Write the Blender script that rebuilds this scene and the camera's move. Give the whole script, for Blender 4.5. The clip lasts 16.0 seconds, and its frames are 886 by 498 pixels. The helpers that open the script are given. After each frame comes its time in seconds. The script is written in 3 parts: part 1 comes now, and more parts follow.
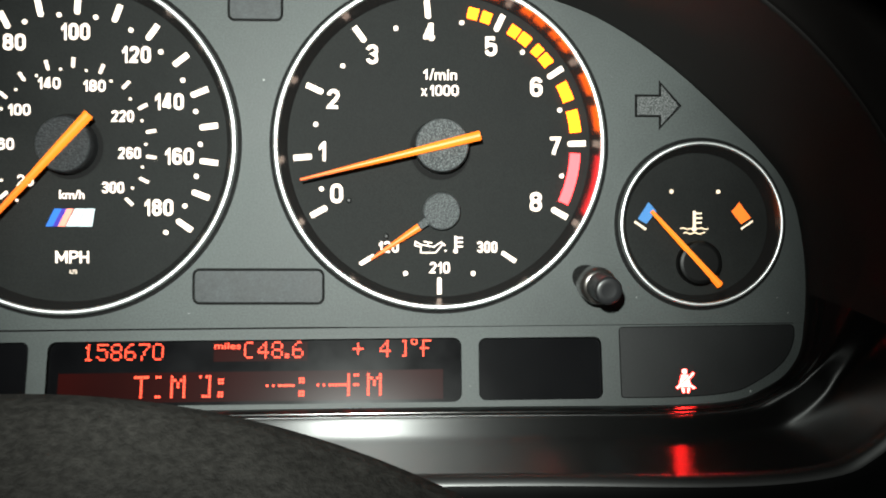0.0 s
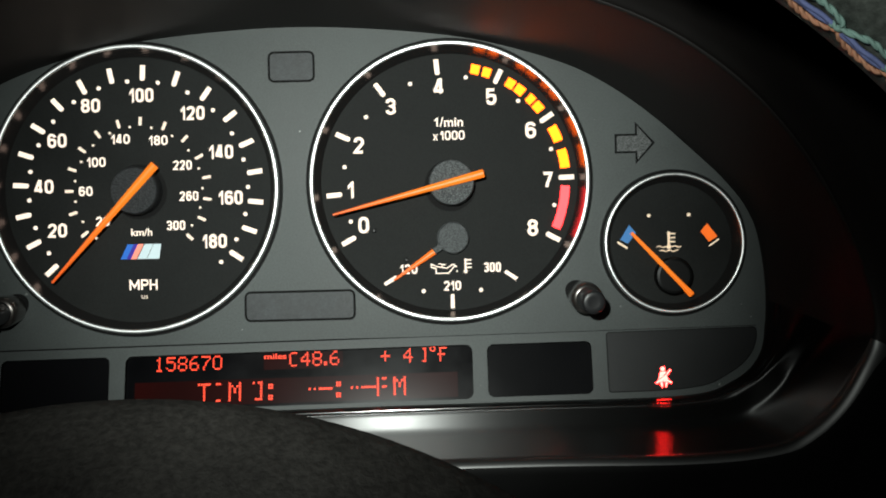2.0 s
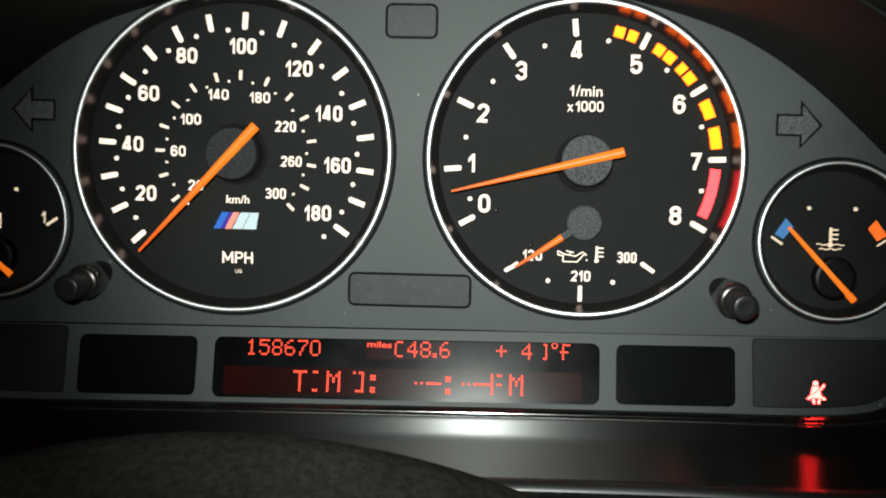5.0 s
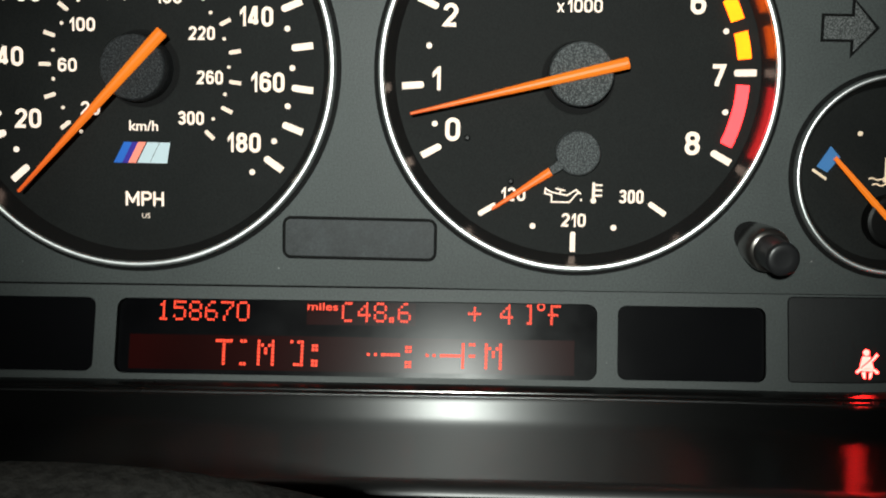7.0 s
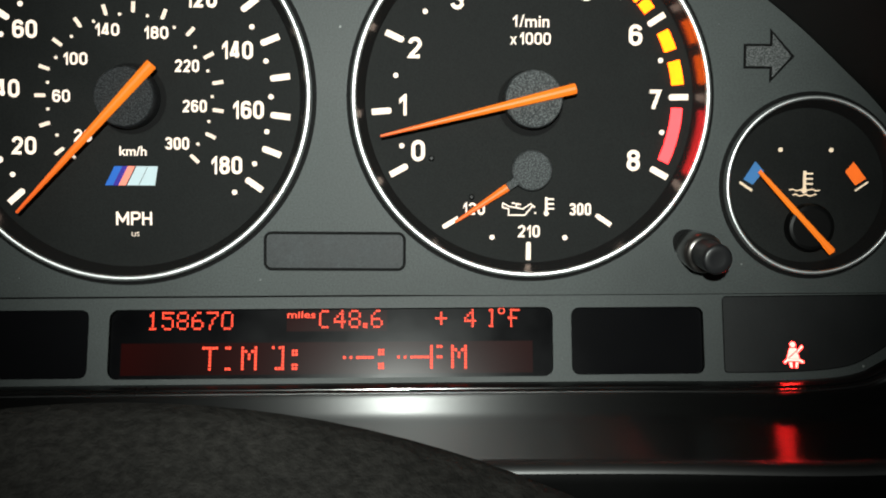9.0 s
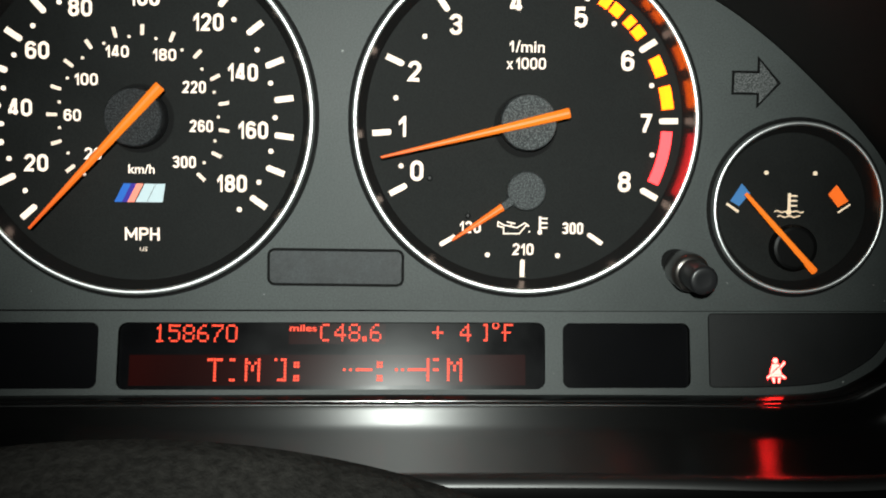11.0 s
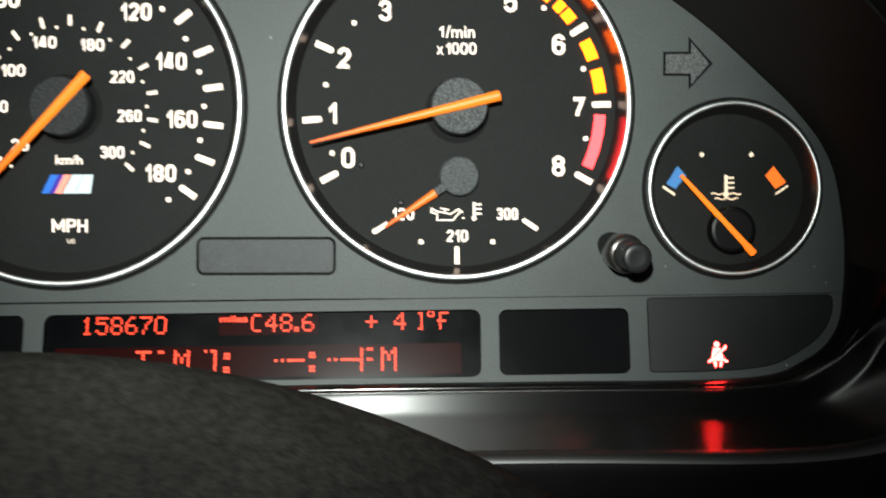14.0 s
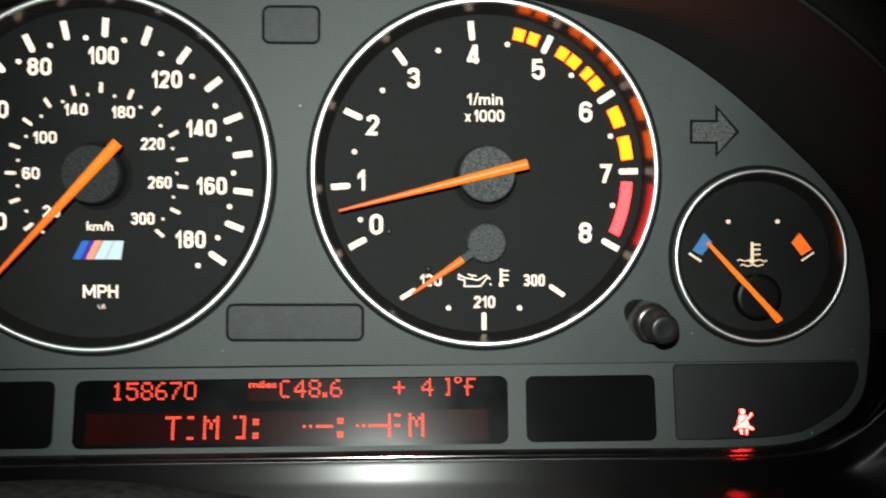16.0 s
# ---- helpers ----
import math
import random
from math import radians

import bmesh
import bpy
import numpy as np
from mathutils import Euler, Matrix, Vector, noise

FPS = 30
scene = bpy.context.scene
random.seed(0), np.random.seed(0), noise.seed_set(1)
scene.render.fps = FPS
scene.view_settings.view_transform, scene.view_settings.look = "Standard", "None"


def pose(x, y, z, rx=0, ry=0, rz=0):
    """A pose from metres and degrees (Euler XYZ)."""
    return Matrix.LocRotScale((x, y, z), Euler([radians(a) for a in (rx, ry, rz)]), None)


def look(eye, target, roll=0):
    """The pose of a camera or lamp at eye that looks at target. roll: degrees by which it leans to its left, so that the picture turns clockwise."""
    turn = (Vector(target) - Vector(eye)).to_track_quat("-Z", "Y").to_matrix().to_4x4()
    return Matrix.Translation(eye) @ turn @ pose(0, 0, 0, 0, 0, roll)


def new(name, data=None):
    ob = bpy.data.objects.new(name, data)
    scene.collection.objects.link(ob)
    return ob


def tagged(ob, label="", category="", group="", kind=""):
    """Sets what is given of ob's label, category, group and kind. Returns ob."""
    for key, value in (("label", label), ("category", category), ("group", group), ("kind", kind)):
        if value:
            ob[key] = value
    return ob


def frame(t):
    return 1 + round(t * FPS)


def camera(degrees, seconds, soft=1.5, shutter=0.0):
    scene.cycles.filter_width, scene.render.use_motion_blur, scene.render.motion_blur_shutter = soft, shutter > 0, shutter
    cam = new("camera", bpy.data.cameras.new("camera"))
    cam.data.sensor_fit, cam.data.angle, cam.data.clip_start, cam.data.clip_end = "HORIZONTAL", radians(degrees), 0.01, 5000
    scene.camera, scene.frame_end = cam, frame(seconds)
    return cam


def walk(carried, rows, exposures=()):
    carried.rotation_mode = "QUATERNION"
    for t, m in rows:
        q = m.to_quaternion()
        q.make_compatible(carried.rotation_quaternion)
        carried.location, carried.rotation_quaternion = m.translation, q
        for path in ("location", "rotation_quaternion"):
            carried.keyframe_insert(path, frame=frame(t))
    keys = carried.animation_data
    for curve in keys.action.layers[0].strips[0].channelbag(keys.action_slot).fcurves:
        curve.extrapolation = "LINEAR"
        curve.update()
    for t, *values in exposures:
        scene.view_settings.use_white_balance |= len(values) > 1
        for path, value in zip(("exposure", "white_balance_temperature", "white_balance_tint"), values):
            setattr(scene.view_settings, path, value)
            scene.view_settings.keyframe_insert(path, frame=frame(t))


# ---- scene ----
# The instrument panel stands upright in the plane y = 0 and faces -y; x to the right, z up.

# ---------------------------------------------------------------- camera
cam = camera(40.93, 16.0, soft=1.9, shutter=0.5)
PATH = [
    (0, 0.0422, -0.3465, -0.0295, -0.05, -0.10, -2.02),
    (0.5, 0.0467, -0.3658, -0.0303, 0.47, 0.73, -0.70),
    (1, 0.0476, -0.3928, -0.0300, 1.16, 1.48, -0.24),
    (1.5, 0.0470, -0.4070, -0.0315, 1.30, 1.58, -0.10),
    (2, 0.0477, -0.4095, -0.0222, -0.04, 1.41, -0.40),
    (2.5, 0.0427, -0.4115, -0.0284, 1.44, 1.14, -0.88),
    (3, 0.0443, -0.4168, -0.0146, 1.32, 0.75, 0.10),
    (3.2, 0.0451, -0.4172, -0.0160, 1.06, 0.58, 1.43),
    (5.3, 0.0281, -0.3336, -0.0060, -3.83, -1.33, 2.92),
    (5.5, 0.0291, -0.3097, -0.0112, -4.09, -1.22, 2.88),
    (6, 0.0326, -0.2914, -0.0103, -5.14, -0.85, 3.13),
    (6.5, 0.0361, -0.2899, -0.0080, -5.91, -1.53, 3.12),
    (7, 0.0330, -0.2906, -0.0117, -6.12, -1.10, 2.38),
    (7.5, 0.0330, -0.2920, -0.0142, -5.60, -0.46, 3.14),
    (8, 0.0351, -0.2933, -0.0112, -5.79, -0.55, 3.54),
    (8.5, 0.0329, -0.3077, -0.0182, -4.81, -0.41, 1.56),
    (9, 0.0222, -0.3203, -0.0217, -3.28, -0.34, -1.38),
    (11.3, 0.0214, -0.3317, -0.0099, -4.32, -0.99, -1.64),
    (11.5, 0.0137, -0.3307, -0.0132, -3.88, -1.35, -2.95),
    (12, 0.0132, -0.3362, -0.0100, -3.34, -1.50, -3.10),
    (12.5, 0.0134, -0.3417, -0.0097, -3.27, -1.18, -3.10),
    (13, 0.0239, -0.3498, -0.0117, -3.04, -0.36, -1.55),
    (13.5, 0.0270, -0.3506, -0.0171, -2.21, 0.19, -1.82),
    (14, 0.0397, -0.3279, -0.0373, -0.29, 0.10, -1.71),
    (14.5, 0.0512, -0.3169, -0.0442, 0.26, -0.55, -1.74),
    (15, 0.0453, -0.3130, -0.0309, -0.24, -1.04, -0.86),
    (15.5, 0.0448, -0.3181, -0.0229, -0.55, -0.36, -1.10),
    (16, 0.0347, -0.3298, -0.0174, -0.52, -0.06, -1.24),
]
walk(cam, [(t, pose(x, y, z, 90 + pitch, roll, yaw)) for t, x, y, z, pitch, roll, yaw in PATH],
     [(0, .80), (.5, .38), (1.0, .1), (1.5, -.05), (2.0, -.09), (3.2, -.02), (5.3, -.05), (6.5, -.25), (8.5, -.30), (9.0, -.1), (11.3, -.07), (12.5, -.1), (13.0, -.17), (13.4, -.22), (14.0, .44), (14.6, .68), (15.0, .40), (16.0, -.01)])

# ---------------------------------------------------------------- light
world = bpy.data.worlds.new("night")
scene.world = world
world.use_nodes = True
world.node_tree.nodes["Background"].inputs[0].default_value = (0.5, 0.6, 0.8, 1)
world.node_tree.nodes["Background"].inputs[1].default_value = 0.007

torch = bpy.data.lights.new("phone_torch", "SPOT")
torch.energy, torch.shadow_soft_size, torch.spot_size, torch.spot_blend = 10.1, 0.005, radians(41.5), 1.0
torch.color = (0.93, 1.0, 0.935)
new("phone_torch", torch).matrix_world = look((0.0135, -0.412, 0.0225), (0.022, 0.0, -0.006))
# the same torch's weak light outside its main cone
spill = bpy.data.lights.new("phone_torch_spill", "SPOT")
spill.energy, spill.shadow_soft_size, spill.spot_size, spill.spot_blend = 1.2, 0.005, radians(110), 1.0
spill.color = torch.color
new("phone_torch_spill", spill).matrix_world = look((0.0135, -0.412, 0.0225), (0.022, 0.0, -0.006))


# ---------------------------------------------------------------- materials
def base_material(name, colour, rough=0.5, metal=0.0, coat=0.0, spec=0.5):
    m = bpy.data.materials.new(name)
    m.use_nodes = True
    b = m.node_tree.nodes["Principled BSDF"]
    b.inputs["Base Color"].default_value = (*colour, 1)
    b.inputs["Roughness"].default_value = rough
    b.inputs["Metallic"].default_value = metal
    b.inputs["Specular IOR Level"].default_value = spec
    b.inputs["Coat Weight"].default_value = coat
    return m, m.node_tree, b


def noise_node(tree, scale, detail=4.0, rough=0.6, stretch=(1, 1, 1)):
    co = tree.nodes.new("ShaderNodeTexCoord")
    mp = tree.nodes.new("ShaderNodeMapping")
    mp.inputs["Scale"].default_value = stretch
    tex = tree.nodes.new("ShaderNodeTexNoise")
    tex.inputs["Scale"].default_value = scale
    tex.inputs["Detail"].default_value = detail
    tex.inputs["Roughness"].default_value = rough
    tree.links.new(co.outputs["Object"], mp.inputs["Vector"])
    tree.links.new(mp.outputs["Vector"], tex.inputs["Vector"])
    return tex


def ramp(tree, source, stops):
    r = tree.nodes.new("ShaderNodeValToRGB")
    while len(r.color_ramp.elements) < len(stops):
        r.color_ramp.elements.new(0.5)
    for e, (p, c) in zip(r.color_ramp.elements, stops):
        e.position = p
        e.color = (*c, 1) if isinstance(c, tuple) else (c, c, c, 1)
    tree.links.new(source, r.inputs["Fac"])
    return r


def bump(tree, b, source, strength, distance):
    n = tree.nodes.new("ShaderNodeBump")
    n.inputs["Strength"].default_value = strength
    n.inputs["Distance"].default_value = distance
    tree.links.new(source, n.inputs["Height"])
    tree.links.new(n.outputs["Normal"], b.inputs["Normal"])


def grained(name, colour, rough, grain, wear, relief, spec=0.5, metal=0.0, spread=0.25, dust=0.0, speck=0.0, vary=0.07):
    """A plastic or leather with fine grain relief and broad, faint wear."""
    m, tree, b = base_material(name, colour, rough, metal, spec=spec)
    fine = noise_node(tree, grain, 3.0)
    broad = noise_node(tree, wear, 5.0)
    lo = tuple(c * (1 - spread) for c in colour)
    hi = tuple(min(1, c * (1 + spread)) for c in colour)
    col = ramp(tree, broad.outputs["Fac"], [(0.3, lo), (0.7, hi)])
    tree.links.new(col.outputs["Color"], b.inputs["Base Color"])
    rr = ramp(tree, broad.outputs["Fac"], [(0.25, max(0.02, rough - vary)), (0.75, rough + vary)])
    tree.links.new(rr.outputs["Color"], b.inputs["Roughness"])
    top = col
    if speck:
        tone = ramp(tree, fine.outputs["Fac"], [(0.32, 1 - speck), (0.68, 1.0 + speck)])
        grainy = tree.nodes.new("ShaderNodeMixRGB")
        grainy.blend_type = "MULTIPLY"
        grainy.inputs["Fac"].default_value = 1.0
        tree.links.new(col.outputs["Color"], grainy.inputs["Color1"])
        tree.links.new(tone.outputs["Color"], grainy.inputs["Color2"])
        tree.links.new(grainy.outputs["Color"], b.inputs["Base Color"])
        top = grainy
    if dust:
        specks = noise_node(tree, 650, 0.0)
        keep = ramp(tree, specks.outputs["Fac"], [(dust, 0.0), (dust + .02, 1.0)])
        mix = tree.nodes.new("ShaderNodeMixRGB")
        mix.inputs["Color2"].default_value = (0.22, 0.23, 0.22, 1)
        tree.links.new(keep.outputs["Color"], mix.inputs["Fac"])
        tree.links.new(top.outputs["Color"], mix.inputs["Color1"])
        tree.links.new(mix.outputs["Color"], b.inputs["Base Color"])
    bump(tree, b, fine.outputs["Fac"], 0.35, relief)
    return m


def glowing(name, colour, strength, base=(0.6, 0.55, 0.5), uneven=0.12, grain=260):
    """Translucent print or plastic that is lit from behind."""
    m, tree, b = base_material(name, base, 0.45, spec=0.12)
    n = noise_node(tree, grain, 2.0)
    col = ramp(tree, n.outputs["Fac"], [(0.3, tuple(c * (1 - uneven) for c in colour)), (0.7, colour)])
    tree.links.new(col.outputs["Color"], b.inputs["Emission Color"])
    b.inputs["Emission Strength"].default_value = strength
    return m


def speckled(name, colour, fleck, rough=0.6):
    m, tree, b = base_material(name, colour, rough, spec=0.12)
    n = noise_node(tree, 2600, 1.0)
    col = ramp(tree, n.outputs["Fac"], [(0.40, colour), (0.72, fleck)])
    tree.links.new(col.outputs["Color"], b.inputs["Base Color"])
    bump(tree, b, n.outputs["Fac"], 0.5, 0.0002)
    return m


PLATE = grained("plate_plastic", (0.043, 0.049, 0.048), 0.5, 2200, 14, 0.00014, spec=0.24, spread=0.3, dust=0.862, speck=0.22)
COVER = grained("cover_plastic", (0.032, 0.035, 0.037), 0.5, 2200, 150, 0.00007, spec=0.2, spread=0.4, speck=0.2)
PANEL = grained("panel_plastic", (0.0065, 0.007, 0.0075), 0.45, 2400, 18, 0.00008, spec=0.25, speck=0.2)
GROOVE = base_material("groove_black", (0.004, 0.004, 0.004), 0.7, spec=0.1)[0]
DIAL = grained("dial_black", (0.0120, 0.0128, 0.0124), 0.6, 2200, 30, 0.00003, spec=0.06, speck=0.25)
WALL, _, b = base_material("bezel_wall_black", (0.015, 0.0148, 0.0148), 0.24, spec=0.5)
b.inputs["IOR"].default_value = 1.75
b.inputs["Specular Tint"].default_value = (1.0, 0.72, 0.65, 1)
RING = grained("satin_aluminium", (0.86, 0.87, 0.87), 0.42, 900, 60, 0.00002, metal=1.0, spread=0.06)
HUB = speckled("hub_grey", (0.028, 0.031, 0.032), (0.115, 0.122, 0.125))
HUB_DARK = speckled("hub_dark", (0.010, 0.011, 0.012), (0.045, 0.047, 0.050))
ARROW = speckled("arrow_lens", (0.045, 0.048, 0.048), (0.17, 0.175, 0.175))
MARK = glowing("print_warm_white", (1.0, 0.87, 0.74), 1.25, (0.25, 0.20, 0.15))
SMALL = glowing("print_dim_white", (1.0, 0.85, 0.69), 1.05, (0.25, 0.20, 0.15))
GAUGE_MARK = glowing("print_cream", (1.0, 0.80, 0.55), 0.85, (0.25, 0.2, 0.15))
YELLOW = glowing("print_yellow", (1.0, 0.118, 0.001), 7.0, (0.3, 0.15, 0.0))
REDZONE = glowing("print_red", (1.0, 0.024, 0.028), 6.0, (0.5, 0.05, 0.05))
ORANGE_PRINT = glowing("print_orange", (1.0, 0.16, 0.012), 0.8, (0.5, 0.1, 0.02))
BLUE_PRINT = glowing("print_blue", (0.05, 0.20, 0.44), 0.55, (0.04, 0.12, 0.28))
NEEDLE, tree, b = base_material("needle_orange", (0.44, 0.11, 0.014), 0.45, spec=0.35)
co, far_end = tree.nodes.new("ShaderNodeTexCoord"), tree.nodes.new("ShaderNodeVectorMath")
far_end.operation = "LENGTH"
scaled = tree.nodes.new("ShaderNodeMath")
scaled.operation = "MULTIPLY"
scaled.inputs[1].default_value = 23.0
tree.links.new(co.outputs["Object"], far_end.inputs[0])
tree.links.new(far_end.outputs["Value"], scaled.inputs[0])
glow = ramp(tree, scaled.outputs[0], [(0.0, (1.0, 0.25, 0.006)), (0.35, (1.0, 0.19, 0.007)), (1.0, (0.90, 0.08, 0.012))])
tree.links.new(glow.outputs["Color"], b.inputs["Emission Color"])
b.inputs["Emission Strength"].default_value = 0.76
LED = glowing("display_red", (1.0, 0.062, 0.02), 1.7, (0.3, 0.03, 0.02))
LED_DIM = glowing("display_backlight", (1.0, 0.05, 0.03), 0.017, (0.004, 0.002, 0.002), 0.5, 30)
LED_DIM.node_tree.nodes["Principled BSDF"].inputs["Specular IOR Level"].default_value = 0.045
LED_DIM.node_tree.nodes["Principled BSDF"].inputs["Roughness"].default_value = 0.21
BELT = glowing("warning_red", (1.0, 0.018, 0.015), 60.0, (0.4, 0.05, 0.05))
GLASS = grained("display_glass", (0.003, 0.003, 0.0035), 0.21, 700, 40, 0.00001, spec=0.045)
WINDOW = grained("blank_glass", (0.003, 0.003, 0.0035), 0.2, 700, 8, 0.00001, spec=0.06)
HOOD = grained("hood_black", (0.0095, 0.0082, 0.0078), 0.5, 1800, 10, 0.00006, spec=0.33)
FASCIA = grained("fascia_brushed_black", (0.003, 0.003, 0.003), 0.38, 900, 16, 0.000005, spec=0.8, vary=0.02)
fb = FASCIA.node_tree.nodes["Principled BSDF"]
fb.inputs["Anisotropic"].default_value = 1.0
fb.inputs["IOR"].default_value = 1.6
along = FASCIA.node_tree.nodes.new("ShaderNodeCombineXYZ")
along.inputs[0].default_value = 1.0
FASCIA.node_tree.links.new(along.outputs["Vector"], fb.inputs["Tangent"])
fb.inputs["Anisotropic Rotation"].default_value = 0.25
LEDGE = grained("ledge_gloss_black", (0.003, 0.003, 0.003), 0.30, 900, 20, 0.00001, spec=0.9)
LEDGE_BAND = grained("ledge_polished_black", (0.003, 0.003, 0.003), 0.13, 900, 20, 0.00001, spec=0.9)
LIP = grained("lip_satin_black", (0.010, 0.010, 0.010), 0.42, 900, 20, 0.00002, spec=0.9)
TRAY = grained("tray_matt_black", (0.003, 0.003, 0.003), 0.5, 900, 20, 0.00002, spec=0.05)
# reflections dimmed by height, in the material, where trim turns up the hood's sides
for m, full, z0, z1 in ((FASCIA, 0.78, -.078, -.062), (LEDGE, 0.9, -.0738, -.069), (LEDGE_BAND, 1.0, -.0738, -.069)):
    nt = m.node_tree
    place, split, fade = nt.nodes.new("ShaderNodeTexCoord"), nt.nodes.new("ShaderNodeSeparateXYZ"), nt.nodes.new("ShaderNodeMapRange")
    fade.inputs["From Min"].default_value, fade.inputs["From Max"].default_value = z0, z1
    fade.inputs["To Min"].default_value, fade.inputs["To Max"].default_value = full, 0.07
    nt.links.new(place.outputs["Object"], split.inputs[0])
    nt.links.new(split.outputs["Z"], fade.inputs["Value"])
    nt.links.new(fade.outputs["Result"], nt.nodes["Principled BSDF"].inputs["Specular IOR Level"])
# the lamps' reflection is dimmed by x in the hood material, towards both sides
nt = HOOD.node_tree
place, split, side, fade = (nt.nodes.new("ShaderNode" + n) for n in ("TexCoord", "SeparateXYZ", "Math", "MapRange"))
side.operation = "ABSOLUTE"
fade.inputs["From Min"].default_value, fade.inputs["From Max"].default_value = 0.125, 0.160
fade.inputs["To Min"].default_value, fade.inputs["To Max"].default_value = 0.33, 0.05
nt.links.new(place.outputs["Object"], split.inputs[0])
nt.links.new(split.outputs["X"], side.inputs[0])
nt.links.new(side.outputs[0], fade.inputs["Value"])
nt.links.new(fade.outputs["Result"], nt.nodes["Principled BSDF"].inputs["Specular IOR Level"])
KNOB = base_material("knob_black", (0.012, 0.012, 0.013), 0.35)[0]
HUB_GLOSS = base_material("hub_gloss_black", (0.003, 0.003, 0.003), 0.4, spec=0.15)[0]
COLLAR = base_material("knob_collar", (0.11, 0.10, 0.094), 0.28, metal=0.9, coat=0.6)[0]
LEATHER = grained("wheel_leather", (0.070, 0.078, 0.070), 0.55, 500, 110, 0.0012, spec=0.4, spread=0.6, speck=0.35)
PAD = grained("airbag_cover_grain", (0.0122, 0.0114, 0.0104), 0.7, 620, 45, 0.0016, spec=0.10, spread=0.22, speck=0.35)
CABIN = grained("cabin_dark", (0.02, 0.02, 0.022), 0.8, 60, 3, 0.002)
THREAD_BLUE = grained("thread_blue", (0.20, 0.24, 0.50), 0.7, 4000, 200, 0.0002)
THREAD_RED = grained("thread_salmon", (0.68, 0.33, 0.20), 0.7, 4000, 200, 0.0002)
THREAD_TEAL = grained("thread_teal", (0.26, 0.42, 0.37), 0.7, 4000, 200, 0.0002)
LOGO_BLUE = glowing("logo_blue", (0.02, 0.13, 0.46), 0.55, (0.02, 0.1, 0.4), 0.05)
LOGO_NAVY = glowing("logo_navy", (0.035, 0.02, 0.22), 0.75, (0.03, 0.02, 0.2), 0.05)
LOGO_CORAL = glowing("logo_coral", (1.0, 0.26, 0.17), 0.75, (0.6, 0.2, 0.15), 0.05)
LOGO_WHITE = glowing("logo_white", (0.72, 0.90, 0.94), 0.7, (0.2, 0.25, 0.25), 0.05)


# ---------------------------------------------------------------- mesh helpers
def mesh_of(bm, material, smooth=False):
    me = bpy.data.meshes.new("mesh")
    bmesh.ops.recalc_face_normals(bm, faces=bm.faces)
    if smooth:
        for f in bm.faces:
            f.smooth = True
    bm.to_mesh(me)
    bm.free()
    me.materials.append(material)
    return me


def part(name, bm, material, parent, label="", smooth=False, at=None):
    """Links a bmesh (or a ready mesh) as one mesh object under a thing or a part."""
    ob = new(name, mesh_of(bm, material, smooth) if isinstance(bm, bmesh.types.BMesh) else bm)
    ob.parent = parent
    if at is not None:
        ob.matrix_local = at
    if label:
        tagged(ob, label)
    return ob


def thing(name, label, category, at=(0, 0, 0), group="", kind=""):
    ob = new(name)
    ob.empty_display_size = 0.01
    ob.location = at
    return tagged(ob, label, category, group, kind)


def loop(bm, pts):
    return [bm.verts.new(p) for p in pts]


def bridge(bm, a, b, closed=True):
    n = len(a)
    for i in range(n if closed else n - 1):
        j = (i + 1) % n
        bm.faces.new((a[i], a[j], b[j], b[i]))


def circle(r, y, n=96, c=(0, 0)):
    return [(c[0] + r * math.cos(2 * math.pi * i / n), y, c[1] + r * math.sin(2 * math.pi * i / n)) for i in range(n)]


def lathe(profile, n=96, cap=True, c=(0, 0)):
    """A body turned about the y axis from (radius, y) pairs."""
    bm = bmesh.new()
    rows = [loop(bm, circle(r, y, n, c)) for r, y in profile]
    for a, b in zip(rows, rows[1:]):
        bridge(bm, a, b)
    if cap:
        bm.faces.new(rows[-1])
    return bm


def rounded(x0, z0, x1, z1, r, n=6):
    """A rectangle with rounded corners, counter-clockwise, as (x, z)."""
    out = []
    for cx, cz, a in ((x1 - r, z1 - r, 0), (x0 + r, z1 - r, 90), (x0 + r, z0 + r, 180), (x1 - r, z0 + r, 270)):
        out += [(cx + r * math.cos(radians(a + 90 * i / n)), cz + r * math.sin(radians(a + 90 * i / n))) for i in range(n + 1)]
    return out


def slab(pts, y0, y1, bevel=0.0):
    """A flat plate with the outline pts, from y0 (front) to y1 (back), its front edge bevelled."""
    bm = bmesh.new()
    cx, cz = sum(p[0] for p in pts) / len(pts), sum(p[1] for p in pts) / len(pts)
    size = max(max(abs(p[0] - cx), abs(p[1] - cz)) for p in pts)
    k = 1 - bevel / size
    rows = [loop(bm, [(cx + (x - cx) * k, y0, cz + (z - cz) * k) for x, z in pts])]
    if bevel:
        rows.append(loop(bm, [(x, y0 + bevel, z) for x, z in pts]))
    rows.append(loop(bm, [(x, y1, z) for x, z in pts]))
    for a, b in zip(rows, rows[1:]):
        bridge(bm, a, b)
    bm.faces.new(rows[0])
    bm.faces.new(rows[-1])
    bmesh.ops.triangulate(bm, faces=[f for f in bm.faces if len(f.verts) > 4])
    return bm


